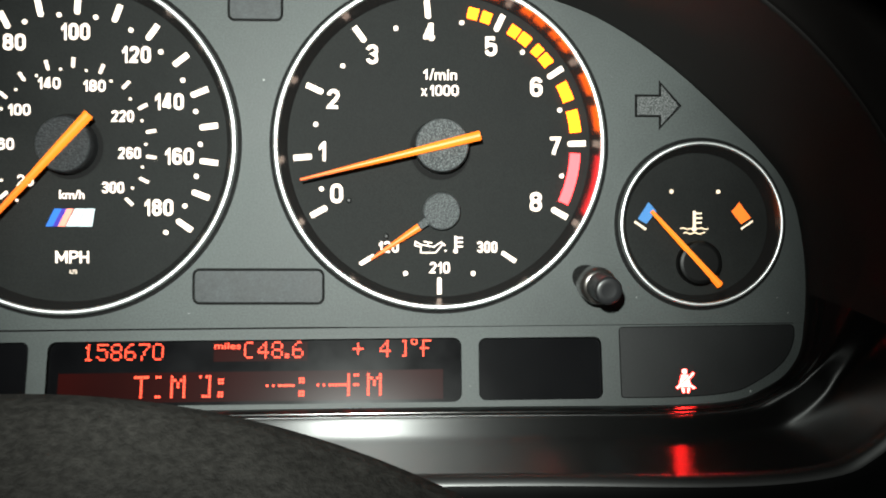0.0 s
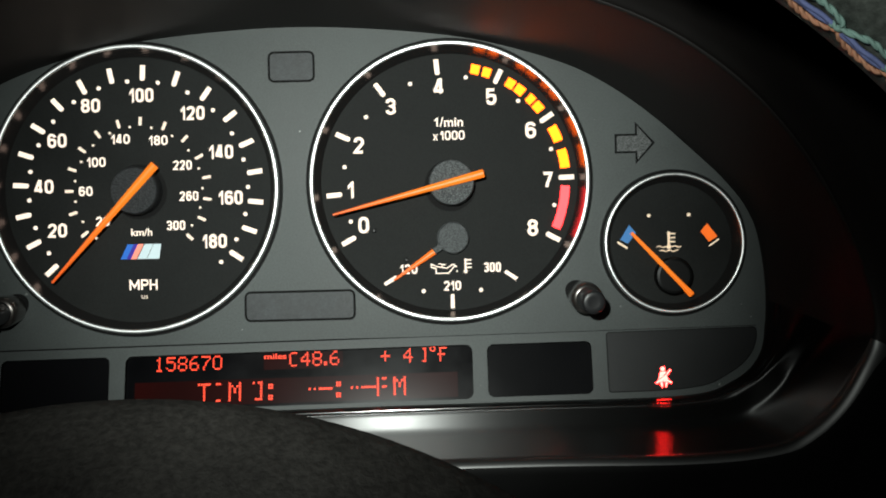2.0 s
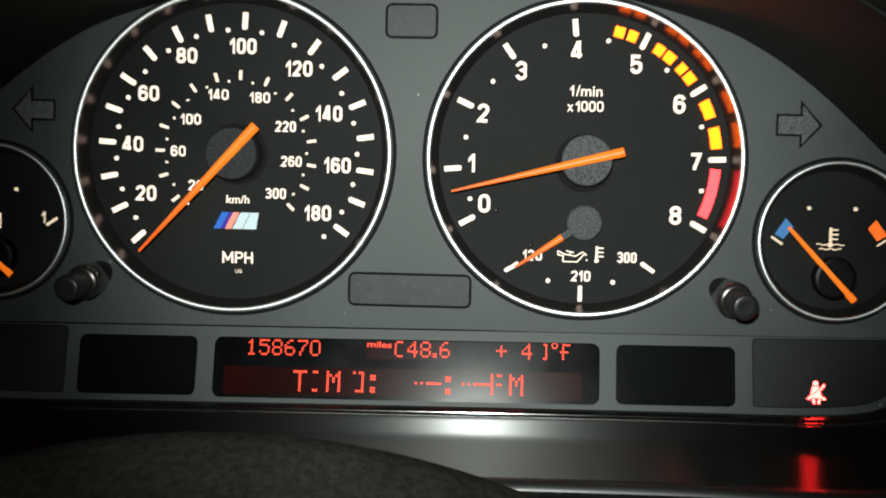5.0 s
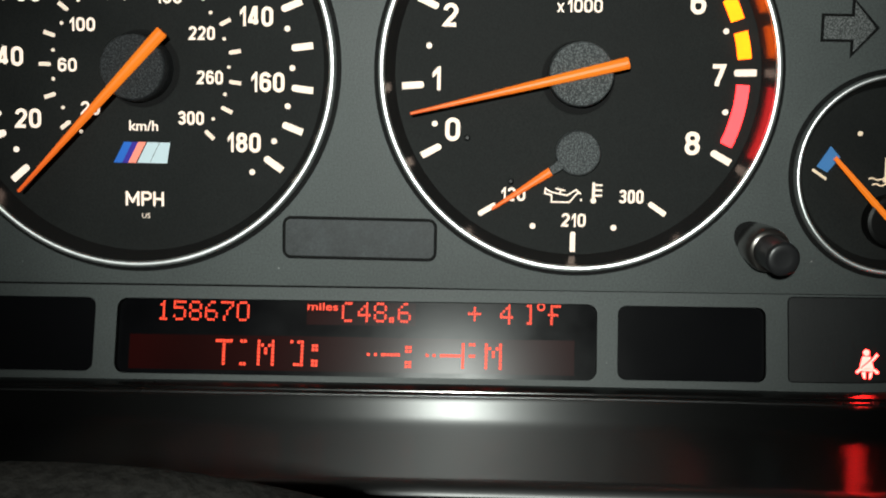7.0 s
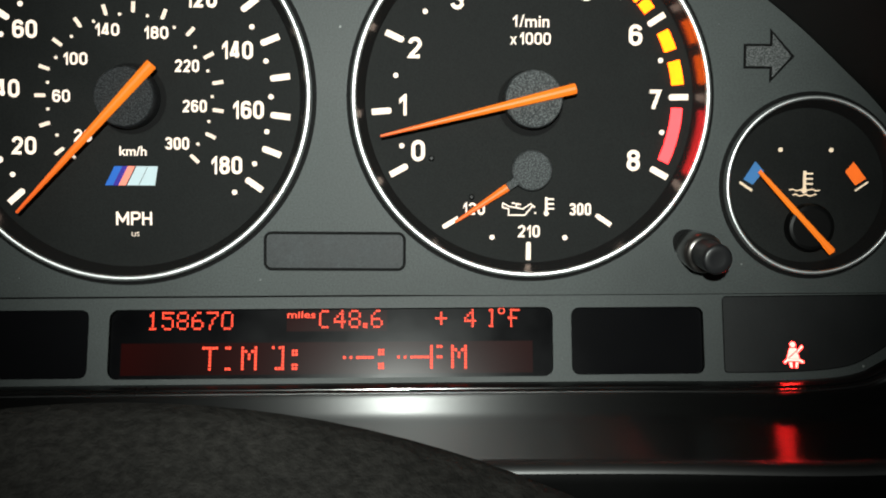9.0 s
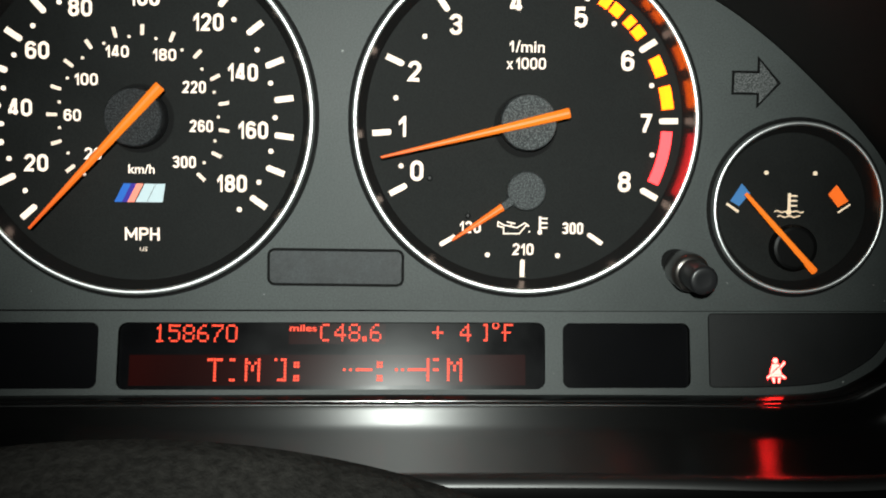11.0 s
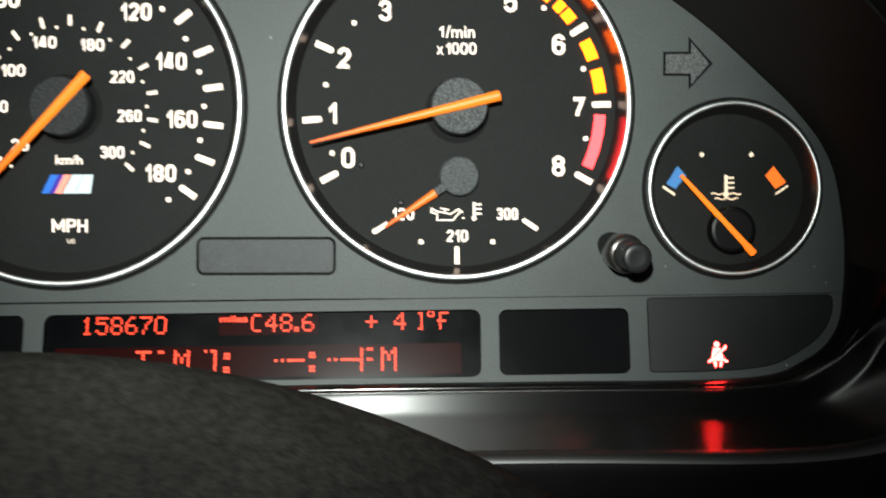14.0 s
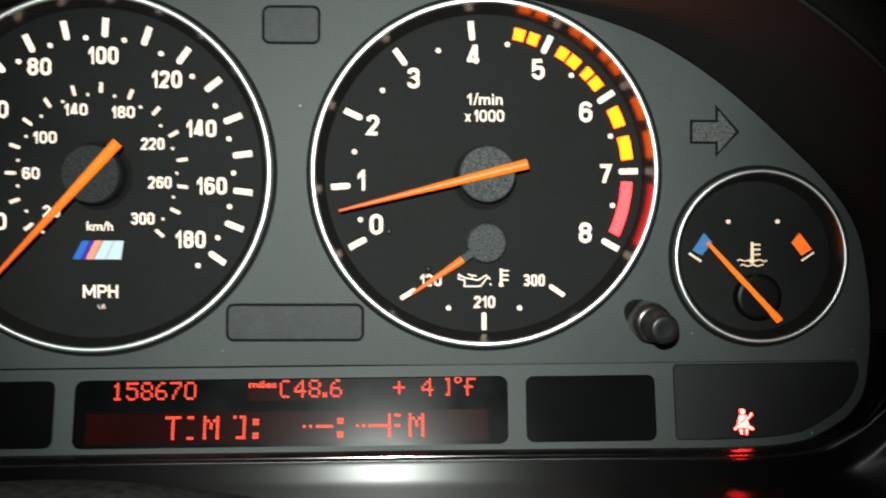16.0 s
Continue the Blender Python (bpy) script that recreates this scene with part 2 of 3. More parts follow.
def outline(pts, width, y0, y1):
    """A raised or sunk line of that width along a closed outline."""
    bm = bmesh.new()
    n = len(pts)
    inner = []
    for i, (x, z) in enumerate(pts):
        (ax, az), (bx, bz) = pts[i - 1], pts[(i + 1) % n]
        d = Vector((bx - ax, bz - az))
        d = d.normalized() if d.length > 1e-9 else Vector((1, 0))
        inner.append((x - d.y * width, z + d.x * width))
    a, b = loop(bm, [(x, y0, z) for x, z in pts]), loop(bm, [(x, y0, z) for x, z in inner])
    c, d = loop(bm, [(x, y1, z) for x, z in pts]), loop(bm, [(x, y1, z) for x, z in inner])
    bridge(bm, a, b), bridge(bm, c, a), bridge(bm, b, d)
    return bm


def sector(r0, r1, a0, a1, y0, y1):
    n = max(2, int(abs(a1 - a0) / 2))
    arc = [radians(a0 + (a1 - a0) * i / n) for i in range(n + 1)]
    pts = [(r1 * math.cos(a), r1 * math.sin(a)) for a in arc] + [(r0 * math.cos(a), r0 * math.sin(a)) for a in reversed(arc)]
    return slab(pts, y0, y1)


def lettering(body, width, height, bold=0.03):
    """Flat printed characters that fill a box of that width and height, centred."""
    cu = bpy.data.curves.new("print", "FONT")
    cu.body, cu.offset, cu.resolution_u, cu.extrude = body, bold, 4, 0.0
    ob = bpy.data.objects.new("print", cu)
    scene.collection.objects.link(ob)
    bpy.context.view_layer.update()
    me = bpy.data.meshes.new_from_object(ob.evaluated_get(bpy.context.evaluated_depsgraph_get()))
    bpy.data.objects.remove(ob)
    co = np.array([v.co[:] for v in me.vertices])
    lo, hi = co.min(0), co.max(0)
    for v in me.vertices:
        v.co = ((v.co.x - (lo[0] + hi[0]) / 2) * width / (hi[0] - lo[0]), 0, (v.co.y - (lo[1] + hi[1]) / 2) * height / (hi[1] - lo[1]))
    me.materials.clear()
    return me


ONE = [(.06, -.5), (.42, -.5), (.42, .5), (.14, .5), (-.42, .24), (-.42, .02), (.06, .20)]


def bend(cx, cz, rx, rz, a0, a1, n=9):
    """Points along an elliptic bend, in degrees."""
    return [(cx + rx * math.cos(radians(a0 + (a1 - a0) * i / n)), cz + rz * math.sin(radians(a0 + (a1 - a0) * i / n))) for i in range(n + 1)]


def figure_lines(c, w, h):
    """The centre lines of one condensed figure in a box of w by h; True: a closed line."""
    r = w / 2
    if c == "0":
        return [(bend(r, h - r, r, r, 0, 180) + bend(r, r, r, r, 180, 360), True)]
    if c == "2":
        return [(bend(r, h - r, r, r, 178, -12) + [(w * .80, h * .50), (w * .42, h * .27), (w * .10, h * .08), (0, 0), (w, 0)], False)]
    if c == "3":
        return [(bend(r, h - r, r, r, 170, 0) + bend(r, h * .73, r, h * .20, 0, -90, 5) + bend(r, h * .27, r, h * .26, 90, 0, 5) + bend(r, r, r, r, 0, -170), False)]
    if c == "4":
        return [([(w * .72, 0), (w * .72, h), (w * .55, h), (0, h * .26), (0, h * .20), (w * 1.06, h * .20)], False)]
    if c == "5":
        return [([(w * .94, h), (w * .08, h), (w * .02, h * .50)] + bend(r, h * .44, r, h * .17, 130, 0, 6) + bend(r, r, r, r, 0, -172), False)]
    if c == "6":
        return [(bend(r, h - r, r, r, 12, 180) + bend(r, r, r, r, 180, 360) + bend(r, h * .42, r, h * .17, 0, 172, 8), False)]
    if c == "7":
        return [([(0, h), (w, h), (w * .72, h * .55), (w * .50, h * .25), (w * .40, 0)], False)]
    return [(bend(r, h * .77, r * .94, h * .23, -90, 270, 16)[:-1], True), (bend(r, h * .27, r, h * .27, 90, 450, 16)[:-1], True)]


def ribbon(bm, pts, s, closed, x, z):
    """A flat stroke of width s along pts, mitred at the bends."""
    p = [Vector(q) for i, q in enumerate(pts) if i == 0 or (Vector(q) - Vector(pts[i - 1])).length > 1e-6]
    n = len(p)
    a, b = [], []
    for i in range(n):
        d0 = p[i] - p[i - 1] if closed or i else p[1] - p[0]
        d1 = p[(i + 1) % n] - p[i] if closed or i < n - 1 else d0
        d0, d1 = d0.normalized(), d1.normalized()
        m = (d0 + d1).normalized()
        k = s / 2 / max(.55, m.dot(d0))
        a.append((x + p[i].x - m.y * k, 0, z + p[i].y + m.x * k)), b.append((x + p[i].x + m.y * k, 0, z + p[i].y - m.x * k))
    bridge(bm, loop(bm, a), loop(bm, b), closed)


def digits(body, width, height, bold):
    """Condensed figures with an even stroke, the 1 with a flag, centred."""
    advance = [.66 if c == "1" else 1.0 for c in body]
    unit = width / (sum(advance) - .13)
    x = -width / 2
    bm = bmesh.new()
    s = height * (.135 + bold)
    for c, a in zip(body, advance):
        w = unit * (a - .13)
        if c == "1":
            bm.faces.new(loop(bm, [(x + w / 2 + px * w, 0, pz * height) for px, pz in ONE]))
        else:
            for pts, closed in figure_lines(c, w - s, height - s):
                ribbon(bm, pts, s, closed, x + s / 2, -height / 2 + s / 2)
        x += unit * a
    me = bpy.data.meshes.new("digits")
    bm.to_mesh(me)
    bm.free()
    return me


def printed(name, body, width, height, x, z, y, material, parent, label="", bold=0.03):
    me = digits(body, width, height, bold) if body.isdigit() else lettering(body, width, height, bold)
    me.materials.append(material)
    return part(name, me, None, parent, label, at=Matrix.Translation((x, y, z)))


def smooth_curve(pts, steps=6):
    """A Catmull-Rom line through open points."""
    p = [Vector(q) for q in pts]
    p = [p[0] * 2 - p[1]] + p + [p[-1] * 2 - p[-2]]
    out = []
    for i in range(1, len(p) - 2):
        for k in range(steps):
            t = k / steps
            a, b, c, d = p[i - 1], p[i], p[i + 1], p[i + 2]
            out.append(0.5 * (2 * b + (c - a) * t + (2 * a - 5 * b + 4 * c - d) * t * t + (3 * b - a - 3 * c + d) * t ** 3))
    out.append(p[-2])
    return out


# ---------------------------------------------------------------- the dashboard and its hood
PLATE_HALF = [(0, .0552), (.035, .0534), (.064, .0494), (.091, .0417), (.1075, .0337), (.1232, .0225), (.1388, .0084), (.1480, -.0007),
              (.1556, -.0108), (.1598, -.0225), (.1618, -.040), (.1605, -.058), (.156, -.067), (.148, -.0725), (.139, -.0757), (.12, -.0768),
              (.08, -.0766), (.04, -.0765), (0, -.0765)]
LIP_HALF = [(0, .0668), (.038, .0645), (.069, .059), (.0975, .0515), (.118, .0425), (.1345, .0315), (.149, .018), (.162, .001),
            (.172, -.018), (.179, -.037), (.181, -.052), (.1778, -.0625), (.171, -.074), (.161, -.083), (.150, -.0876), (.125, -.0895),
            (.08, -.0886), (.04, -.0883), (0, -.0883)]


SLOPE = 0.0105   # the lower edge and strip run slightly uphill


def whole(half):
    """Both halves of an outline, its lower edge on the slope."""
    right = smooth_curve([(-half[1][0], half[1][1])] + half + [(-half[-2][0], half[-2][1])])[6:-6]
    line = right + [Vector((-p.x, p.y)) for p in reversed(right[1:-1])]
    return [Vector((p.x, p.y + SLOPE * p.x * min(1, max(0, (-.045 - p.y) / .02)))) for p in line]


plate_line, lip_line = whole(PLATE_HALF), whole(LIP_HALF)
N_LINE = len(plate_line)
HALF_STEPS = (N_LINE + 2) // 2 - 1


def lowness(i):
    """1 along the bottom of the hood, 0 along its sides and top."""
    k = (i if i <= HALF_STEPS else N_LINE - i) / 6
    t = min(1, max(0, (k - 7.5) / 4.5))
    return t * t * (3 - 2 * t)


# lower trim from the panel's edge outwards, as (share of the way to the lip, y): ledge, groove, hollow fascia, rolled lip
LEDGE_ROWS = [(0, .004), (-.03, -.003), (-.06, -.0056), (-.03, -.0070), (.005, -.0084), (.020, -.00870), (.032, -.00873), (.046, -.00876), (.058, -.00880), (.068, -.0094), (.090, -.0100), (.108, -.01015), (.115, -.0100)]
POLISHED = (5, 6, 7)     # the narrow upright band along the ledge
FASCIA_ROWS = [(.125, -.0104), (.160, -.0112), (.300, -.01155), (.450, -.0120), (.580, -.0127), (.680, -.0150), (.765, -.0210), (.830, -.0295), (.877, -.0384), (.910, -.0454), (.898, -.0470),
               (.912, -.0488), (.975, -.0500), (1.10, -.0508)]
FASCIA_ROWS = [(p.x, p.y) for p in smooth_curve(FASCIA_ROWS, 2)]
LOWER = LEDGE_ROWS + FASCIA_ROWS + [(1.31, -.0506), (2.4, -.0495), (3.6, -.045)]
LEDGE_END, FASCIA_END = len(LEDGE_ROWS), len(LEDGE_ROWS) + len(FASCIA_ROWS) - 1
TOP_PROFILE = [(0, .004), (.02, -.001), (.25, -.012), (.50, -.024), (.76, -.038), (.93, -.0472), (1.0, -.0504), (1.06, -.0509), (1.13, -.0502), (1.4, -.0492), (2.2, -.045)]
UPPER = []
for k in range(len(LOWER)):
    u = k * (len(TOP_PROFILE) - 1) / (len(LOWER) - 1)
    a, b, t = TOP_PROFILE[int(u)], TOP_PROFILE[min(int(u) + 1, len(TOP_PROFILE) - 1)], u - int(u)
    UPPER.append((a[0] + (b[0] - a[0]) * t, a[1] + (b[1] - a[1]) * t))

bm = bmesh.new()
rows = []
for (fu, yu), (fl, yl) in zip(UPPER, LOWER):
    row = []
    for i, (p, q) in enumerate(zip(plate_line, lip_line)):
        w = lowness(i)
        f, y = fu + (fl - fu) * w, yu + (yl - yu) * w
        c = p + (q - p) * f
        row.append((c.x, y, c.y))
    rows.append(loop(bm, row))
far = [(p.x * 4.2, -0.03, p.y * 5.0 - 0.02) for p in lip_line]
rows.append(loop(bm, far))
for a, b in zip(rows, rows[1:]):
    bridge(bm, a, b)
bm.verts.ensure_lookup_table()
level = {v: k for k, r in enumerate(rows) for v in r}
column = {v: i for r in rows for i, v in enumerate(r)}
for f in bm.faces:
    k = min(level[v] for v in f.verts)
    low = all(lowness(column[v]) > .6 for v in f.verts)
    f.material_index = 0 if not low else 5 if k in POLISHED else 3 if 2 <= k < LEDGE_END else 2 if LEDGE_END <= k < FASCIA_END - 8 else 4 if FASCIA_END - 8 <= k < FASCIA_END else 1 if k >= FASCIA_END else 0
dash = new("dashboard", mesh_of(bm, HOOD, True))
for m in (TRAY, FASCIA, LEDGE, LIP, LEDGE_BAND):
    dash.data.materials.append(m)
tagged(dash, "glossy black plastic dashboard with a hooded instrument recess", "dashboard", kind="structure")

# the cabin around and behind the camera
bm = bmesh.new()
bmesh.ops.create_cube(bm, size=1)
for v in bm.verts:
    v.co = Vector((v.co.x * 1.5, v.co.y * 2.2 - 1.0, v.co.z * 1.2 - 0.05))
for f in bm.faces:
    f.normal_flip()
cabin = new("cabin_wall", mesh_of(bm, CABIN))
tagged(cabin, "dark unlit car cabin lining around the driver's seat", "cabin lining", kind="structure")

# ---------------------------------------------------------------- the instrument panel
SPEEDO, TACHO = (-0.0547, 0.0005), (0.0536, 0.0005)
FUEL, TEMP = (-0.1306, -0.0227), (0.1306, -0.0227)


def tilt(pts, dz=0.0):
    """The lower strip of the panel runs slightly uphill."""
    return [(x, z + SLOPE * x + dz) for x, z in pts]


# the lower strip leans back towards its top edge
STRIP = Matrix.Translation((0, 0, -.0530)) @ Matrix.Rotation(radians(-13), 4, "X") @ Matrix.Translation((0, 0, .0530))
panel = thing("instrument_panel", "dark grey plastic instrument panel with round openings and display windows", "instrument panel")
display_window = tilt(rounded(-.0594, -.0750, .0598, -.0563, .0025))
window_right = tilt(rounded(.0648, -.0747, .1008, -.0565, .0022))
window_left = tilt(rounded(-.1020, -.0747, -.0648, -.0563, .0022))

def pierced(outer, holes):
    """A sheet at y = 0 with holes."""
    bm = bmesh.new()
    edges = []
    for pts in (outer, *holes):
        vs = loop(bm, [(x, 0, z) for x, z in pts])
        edges += [bm.edges.new((vs[i - 1], vs[i])) for i in range(len(vs))]
    bmesh.ops.triangle_fill(bm, use_beauty=True, edges=edges)
    return bm


def hole(c, r, n=96):
    return [(x, z) for x, _, z in circle(r, 0, n, c)]


GROOVE_Z = -.0530
upper = [(p.x, p.y) for p in plate_line if p.y > GROOVE_Z + SLOPE * p.x]
lower = [(p.x, p.y) for p in plate_line if p.y <= GROOVE_Z + SLOPE * p.x]
ends = [(.1612, GROOVE_Z + SLOPE * .1612), (-.1612, GROOVE_Z - SLOPE * .1612)]
right_side = [p for p in upper if p[0] >= 0]
left_side = [p for p in upper if p[0] < 0]
upper = right_side + [ends[0], ends[1]] + left_side
lower = [ends[1], ends[0]] + lower
part("lower_strip", pierced(lower, (display_window, window_right, window_left)), PLATE, panel, at=STRIP)
bm = pierced(upper, (hole(SPEEDO, .0482), hole(TACHO, .0482), hole(FUEL, .0238, 72), hole(TEMP, .0238, 72)))
part("face_plate", bm, PLATE, panel)

for pts in (display_window, window_right, window_left):
    bm = bmesh.new()
    a, b = loop(bm, [(x, 0, z) for x, z in pts]), loop(bm, [(x, .003, z) for x, z in pts])
    bridge(bm, a, b)
    part("window_reveal", bm, GROOVE, panel, at=STRIP)
for pts in (window_right, window_left):
    part("blank_window", slab(pts, .0026, .0034), WINDOW, panel, "blank black glossy window", at=STRIP)

# grooves and blind covers
part("cover_groove", outline(rounded(-.0083, .0362, .0079, .0470, .0022), .0008, -.00012, .0005), GROOVE, panel)
part("cover_groove", outline(rounded(-.0183, -.0461, .0200, -.0355, .0022), .0008, -.00012, .0005), GROOVE, panel)
part("cover", slab(rounded(-.0075, .0370, .0071, .0462, .0017), -.00015, .0005), COVER, panel, "blank square cover")
part("cover", slab(rounded(-.0175, -.0453, .0192, -.0363, .0017), -.00015, .0005), COVER, panel, "blank oblong cover")
part("strip_groove", slab(tilt([(-.158, -.0532), (.158, -.0532), (.158, -.0527), (-.158, -.0527)]), -.0001, .0004), GROOVE, panel, at=STRIP)

for s in (1, -1):
    rim_line = [p for p in smooth_curve(PLATE_HALF, 6) if p.y < -.0565 and p.x > .1085]
    pts = [(.1060, -.0548), (.1063, -.0541), (.1070, -.0537), (.1570, -.0535), (.1578, -.0539), (.1582, -.0548)]
    pts += [(p.x - .0024 * (p.x - .10) / .06, p.y + .0022 * min(1, (-.050 - p.y) / .02)) for p in rim_line]
    pts += [(.1070, -.0746), (.1063, -.0743), (.1060, -.0736)]
    pts = [(s * x, z + SLOPE * s * x) for x, z in pts]
    if s < 0:
        pts = pts[::-1]
    part("panel_edge", outline(pts[::-1], .0003, -.00022, .0004), GROOVE, panel, at=STRIP)
    part("warning_lamp_panel", slab(pts, -.00018, .0006), PANEL, panel, "smoked black warning lamp panel", at=STRIP)
    # direction arrow: dark edge and speckled lens
    for name, g, y, mat, label in (("arrow_edge", 0, -.00012, GROOVE, "black edge of the turn signal arrow"), ("arrow_lens", .0007, -.0003, ARROW, "unlit speckled grey turn signal arrow")):
        bm = slab([(s * x, z) for x, z in ((.1107 + g, .0090 + g), (.1180 + g, .0090 + g), (.1180 + g, .0157 - g), (.1107 + g, .0157 - g))], y, .0004)
        tri = slab([(s * x, z) for x, z in ((.1178 + g, .0052 + g * 2.2), (.1246 - g * 1.5, .0124), (.1178 + g, .0199 - g * 2.2))], y - .00002, .0004)
        me = bpy.data.meshes.new("tri")
        tri.to_mesh(me)
        tri.free()
        bm.from_mesh(me)
        part(name, bm, mat, panel, label)

# the lit seat belt warning lamp, as plain shapes
belt = thing("belt_warning_lamp", "lit red seat belt warning lamp of simple round and slanted shapes", "warning lamp")
belt.matrix_world = STRIP @ Matrix.Translation((.1249, -.0003, -.0686)) @ Matrix.Scale(.86, 4)
part("dot", lathe([(.0009, .0002), (.0009, 0)], 16, c=(-.0001, .0033)), BELT, belt)
part("block", slab([(-.0012, .0022), (.0010, .0022), (.0019, -.0012), (-.0021, -.0012)], 0, .0002), BELT, belt)
part("bar", slab([(-.0032, -.0021), (-.0022, -.0013), (.0023, -.0013), (.0034, -.0021), (.0028, -.0027), (.0018, -.0019), (-.0018, -.0019), (-.0027, -.0027)], 0, .0002), BELT, belt)
part("leg_bar", slab([(-.0015, -.0022), (-.0004, -.0022), (-.0004, -.0040), (-.0010, -.0040)], 0, .0002), BELT, belt)
part("leg_bar", slab([(.0006, -.0022), (.0016, -.0022), (.0011, -.0040), (.0005, -.0040)], 0, .0002), BELT, belt)
part("strap_line", slab([(-.0018, -.00095), (-.0016, -.0011), (.0030, .0028), (.0028, .0030)], -.0001, .0002), GROOVE, belt)
part("strap_end", slab([(.0012, .0013), (.0016, .0008), (.0032, .0025), (.0027, .0031)], -.0002, .0002), BELT, belt)


# ---------------------------------------------------------------- gauges
def gauge(name, label, c, r, depth=.004, width=.0016, hollow=.0022, shift=(0, 0)):
    g = thing(name, label, "gauge", (c[0], 0, c[1]))
    wall_r = r - width
    o = shift
    part("dial", lathe([(wall_r - hollow * .85, depth)], 96, c=o), DIAL, g, "matt black dial")
    part("bezel_wall", lathe([(wall_r, -.0021), (wall_r - hollow, depth + .0004)], 128, False, o), WALL, g, "glossy black inner bezel", True)
    part("ring", lathe([(r, .0006), (r, -.0020), (r - width * .05, -.0024), (r - width * .12, -.0027), (r - width * .20, -.00287), (r - width * .50, -.00290), (r - width * .80, -.00287), (r - width * .89, -.0027), (r - width * .96, -.0024), (r - width, -.0017), (wall_r, -.0006)], 128, False, o),
         RING, g, "satin aluminium trim ring", True)
    part("ring_seat", lathe([(r + .0012, -.00010), (r - .0004, -.00011)], 96, False, o), GROOVE, g, "black gap around the ring")
    return g


def marks(g, name, mesh, angles, r, y, turn=True):
    for a in angles:
        m = Matrix.Translation((r * math.cos(radians(a)), y, r * math.sin(radians(a))))
        if turn:
            m = m @ Matrix.Rotation(-radians(a), 4, "Y")
        part(name, mesh, None, g, at=m)


def tick_mesh(length, width, material):
    """A radial stroke with the outer end square and the inner end rounded."""
    w, n = width / 2, 5
    pts = [(length / 2, -w), (length / 2, w)]
    pts += [(-length / 2 + w * .8 - w * .8 * math.sin(math.pi * i / n), w * math.cos(math.pi * i / n)) for i in range(n + 1)]
    return mesh_of(slab(pts, 0, .0003), material)


def dot_mesh(r, material):
    return mesh_of(lathe([(r, .0003), (r, 0)], 16), material)


def needle(g, tip, tail, y, w_tip, w_tail, height=.0013):
    """A tapered pointer with a ridge, from its tip to its blunt tail."""
    a, b = Vector(tip), Vector(tail)
    d = (b - a).normalized()
    n = Vector((-d.y, d.x))
    bm = bmesh.new()
    rows = []
    for p, w, h in ((a, w_tip, height * .5), (a + (b - a) * .5, w_tip + (w_tail - w_tip) * .55, height * .85), (b - d * .0003, w_tail, height), (b, w_tail * .9, height * .9)):
        rows.append(loop(bm, [(p.x + n.x * k * w / 2, y + dy, p.y + n.y * k * w / 2) for k, dy in ((1, 0), (.8, -h * .55), (.25, -h), (-.25, -h), (-.8, -h * .55), (-1, 0))]))
    for r0, r1 in zip(rows, rows[1:]):
        bridge(bm, r0, r1)
    bm.faces.new(rows[0]), bm.faces.new(rows[-1])
    return part("needle", bm, NEEDLE, g, "orange glowing pointer")


PRINT_Y = .0036   # just in front of the dial

# speedometer
speed = gauge("speedometer", "round black speedometer with cream numerals and an orange needle at rest", SPEEDO, .0497, shift=(-.0002, .0002))
big_tick, big_dot = tick_mesh(.0054, .0017, MARK), dot_mesh(.00072, MARK)
in_tick, in_dot = tick_mesh(.0030, .0010, SMALL), dot_mesh(.00044, SMALL)
MPH = [221.4, 206.1, 191.4, 176.4, 161.5, 147.2, 132.2, 117.4, 102.4, 86.7, 70.2, 53.9, 37.7, 22.3, 7.7, -6.9, -20.9, -35.1, -49.6]
KMH = [236.6, 217.9, 198.3, 179.5, 161.4, 143.1, 124.8, 105.7, 87.3, 67.1, 46.9, 27.7, 9.5, -8.5, -25.5, -43.7]
marks(speed, "tick", big_tick, MPH[:18], .0408, PRINT_Y)
marks(speed, "dot", big_dot, [(a + b) / 2 for a, b in zip(MPH, MPH[1:])], .0380, PRINT_Y, False)
marks(speed, "tick", in_tick, KMH[1:], .0240, PRINT_Y)
marks(speed, "dot", in_dot, [(a + b) / 2 for a, b in zip(KMH, KMH[1:])], .0222, PRINT_Y, False)
for body, x, z in (("20", -.0284, -.0133), ("40", -.0327, .0020), ("60", -.0278, .0179), ("80", -.0159, .0298), ("100", .0018, .0330),
                   ("120", .0194, .0264), ("140", .0290, .0127), ("160", .0319, -.0033), ("180", .0260, -.0183)):
    printed("numeral", body, .0066 if len(body) == 2 else .0084, .0049, x, z, PRINT_Y, MARK, speed, bold=.05)
for body, x, z in (("20", -.0126, -.0105), ("60", -.0183, .0001), ("100", -.0144, .0101), ("140", -.0058, .0179), ("180", .0073, .0172),
                   ("220", .0155, .0084), ("260", .0175, -.0024), ("300", .0127, -.0125)):
    printed("numeral", body, .0048 if len(body) == 2 else .0065, .0034, x, z, PRINT_Y, MARK, speed, bold=.05)
printed("unit_text", "km/h", .0073, .0026, .0008, -.0146, PRINT_Y, MARK, speed, bold=.018)
printed("unit_text", "US", .0021, .0012, .0013, -.0371, PRINT_Y, SMALL, speed, bold=.01)
z0, z1, sh = -.0239, -.0187, .0026
for k, (x0, w, mat) in enumerate(((-.0068, .0021, LOGO_BLUE), (-.0047, .0015, LOGO_NAVY), (-.0032, .0019, LOGO_CORAL), (-.0009, .0030, LOGO_WHITE), (.0023, .0043, LOGO_WHITE))):
    top = sh if k < 4 else .0008
    part("emblem_stripe", slab([(x0, z0), (x0 + w, z0), (x0 + w + top, z1), (x0 + sh, z1)], PRINT_Y, PRINT_Y + .0003), mat, speed)
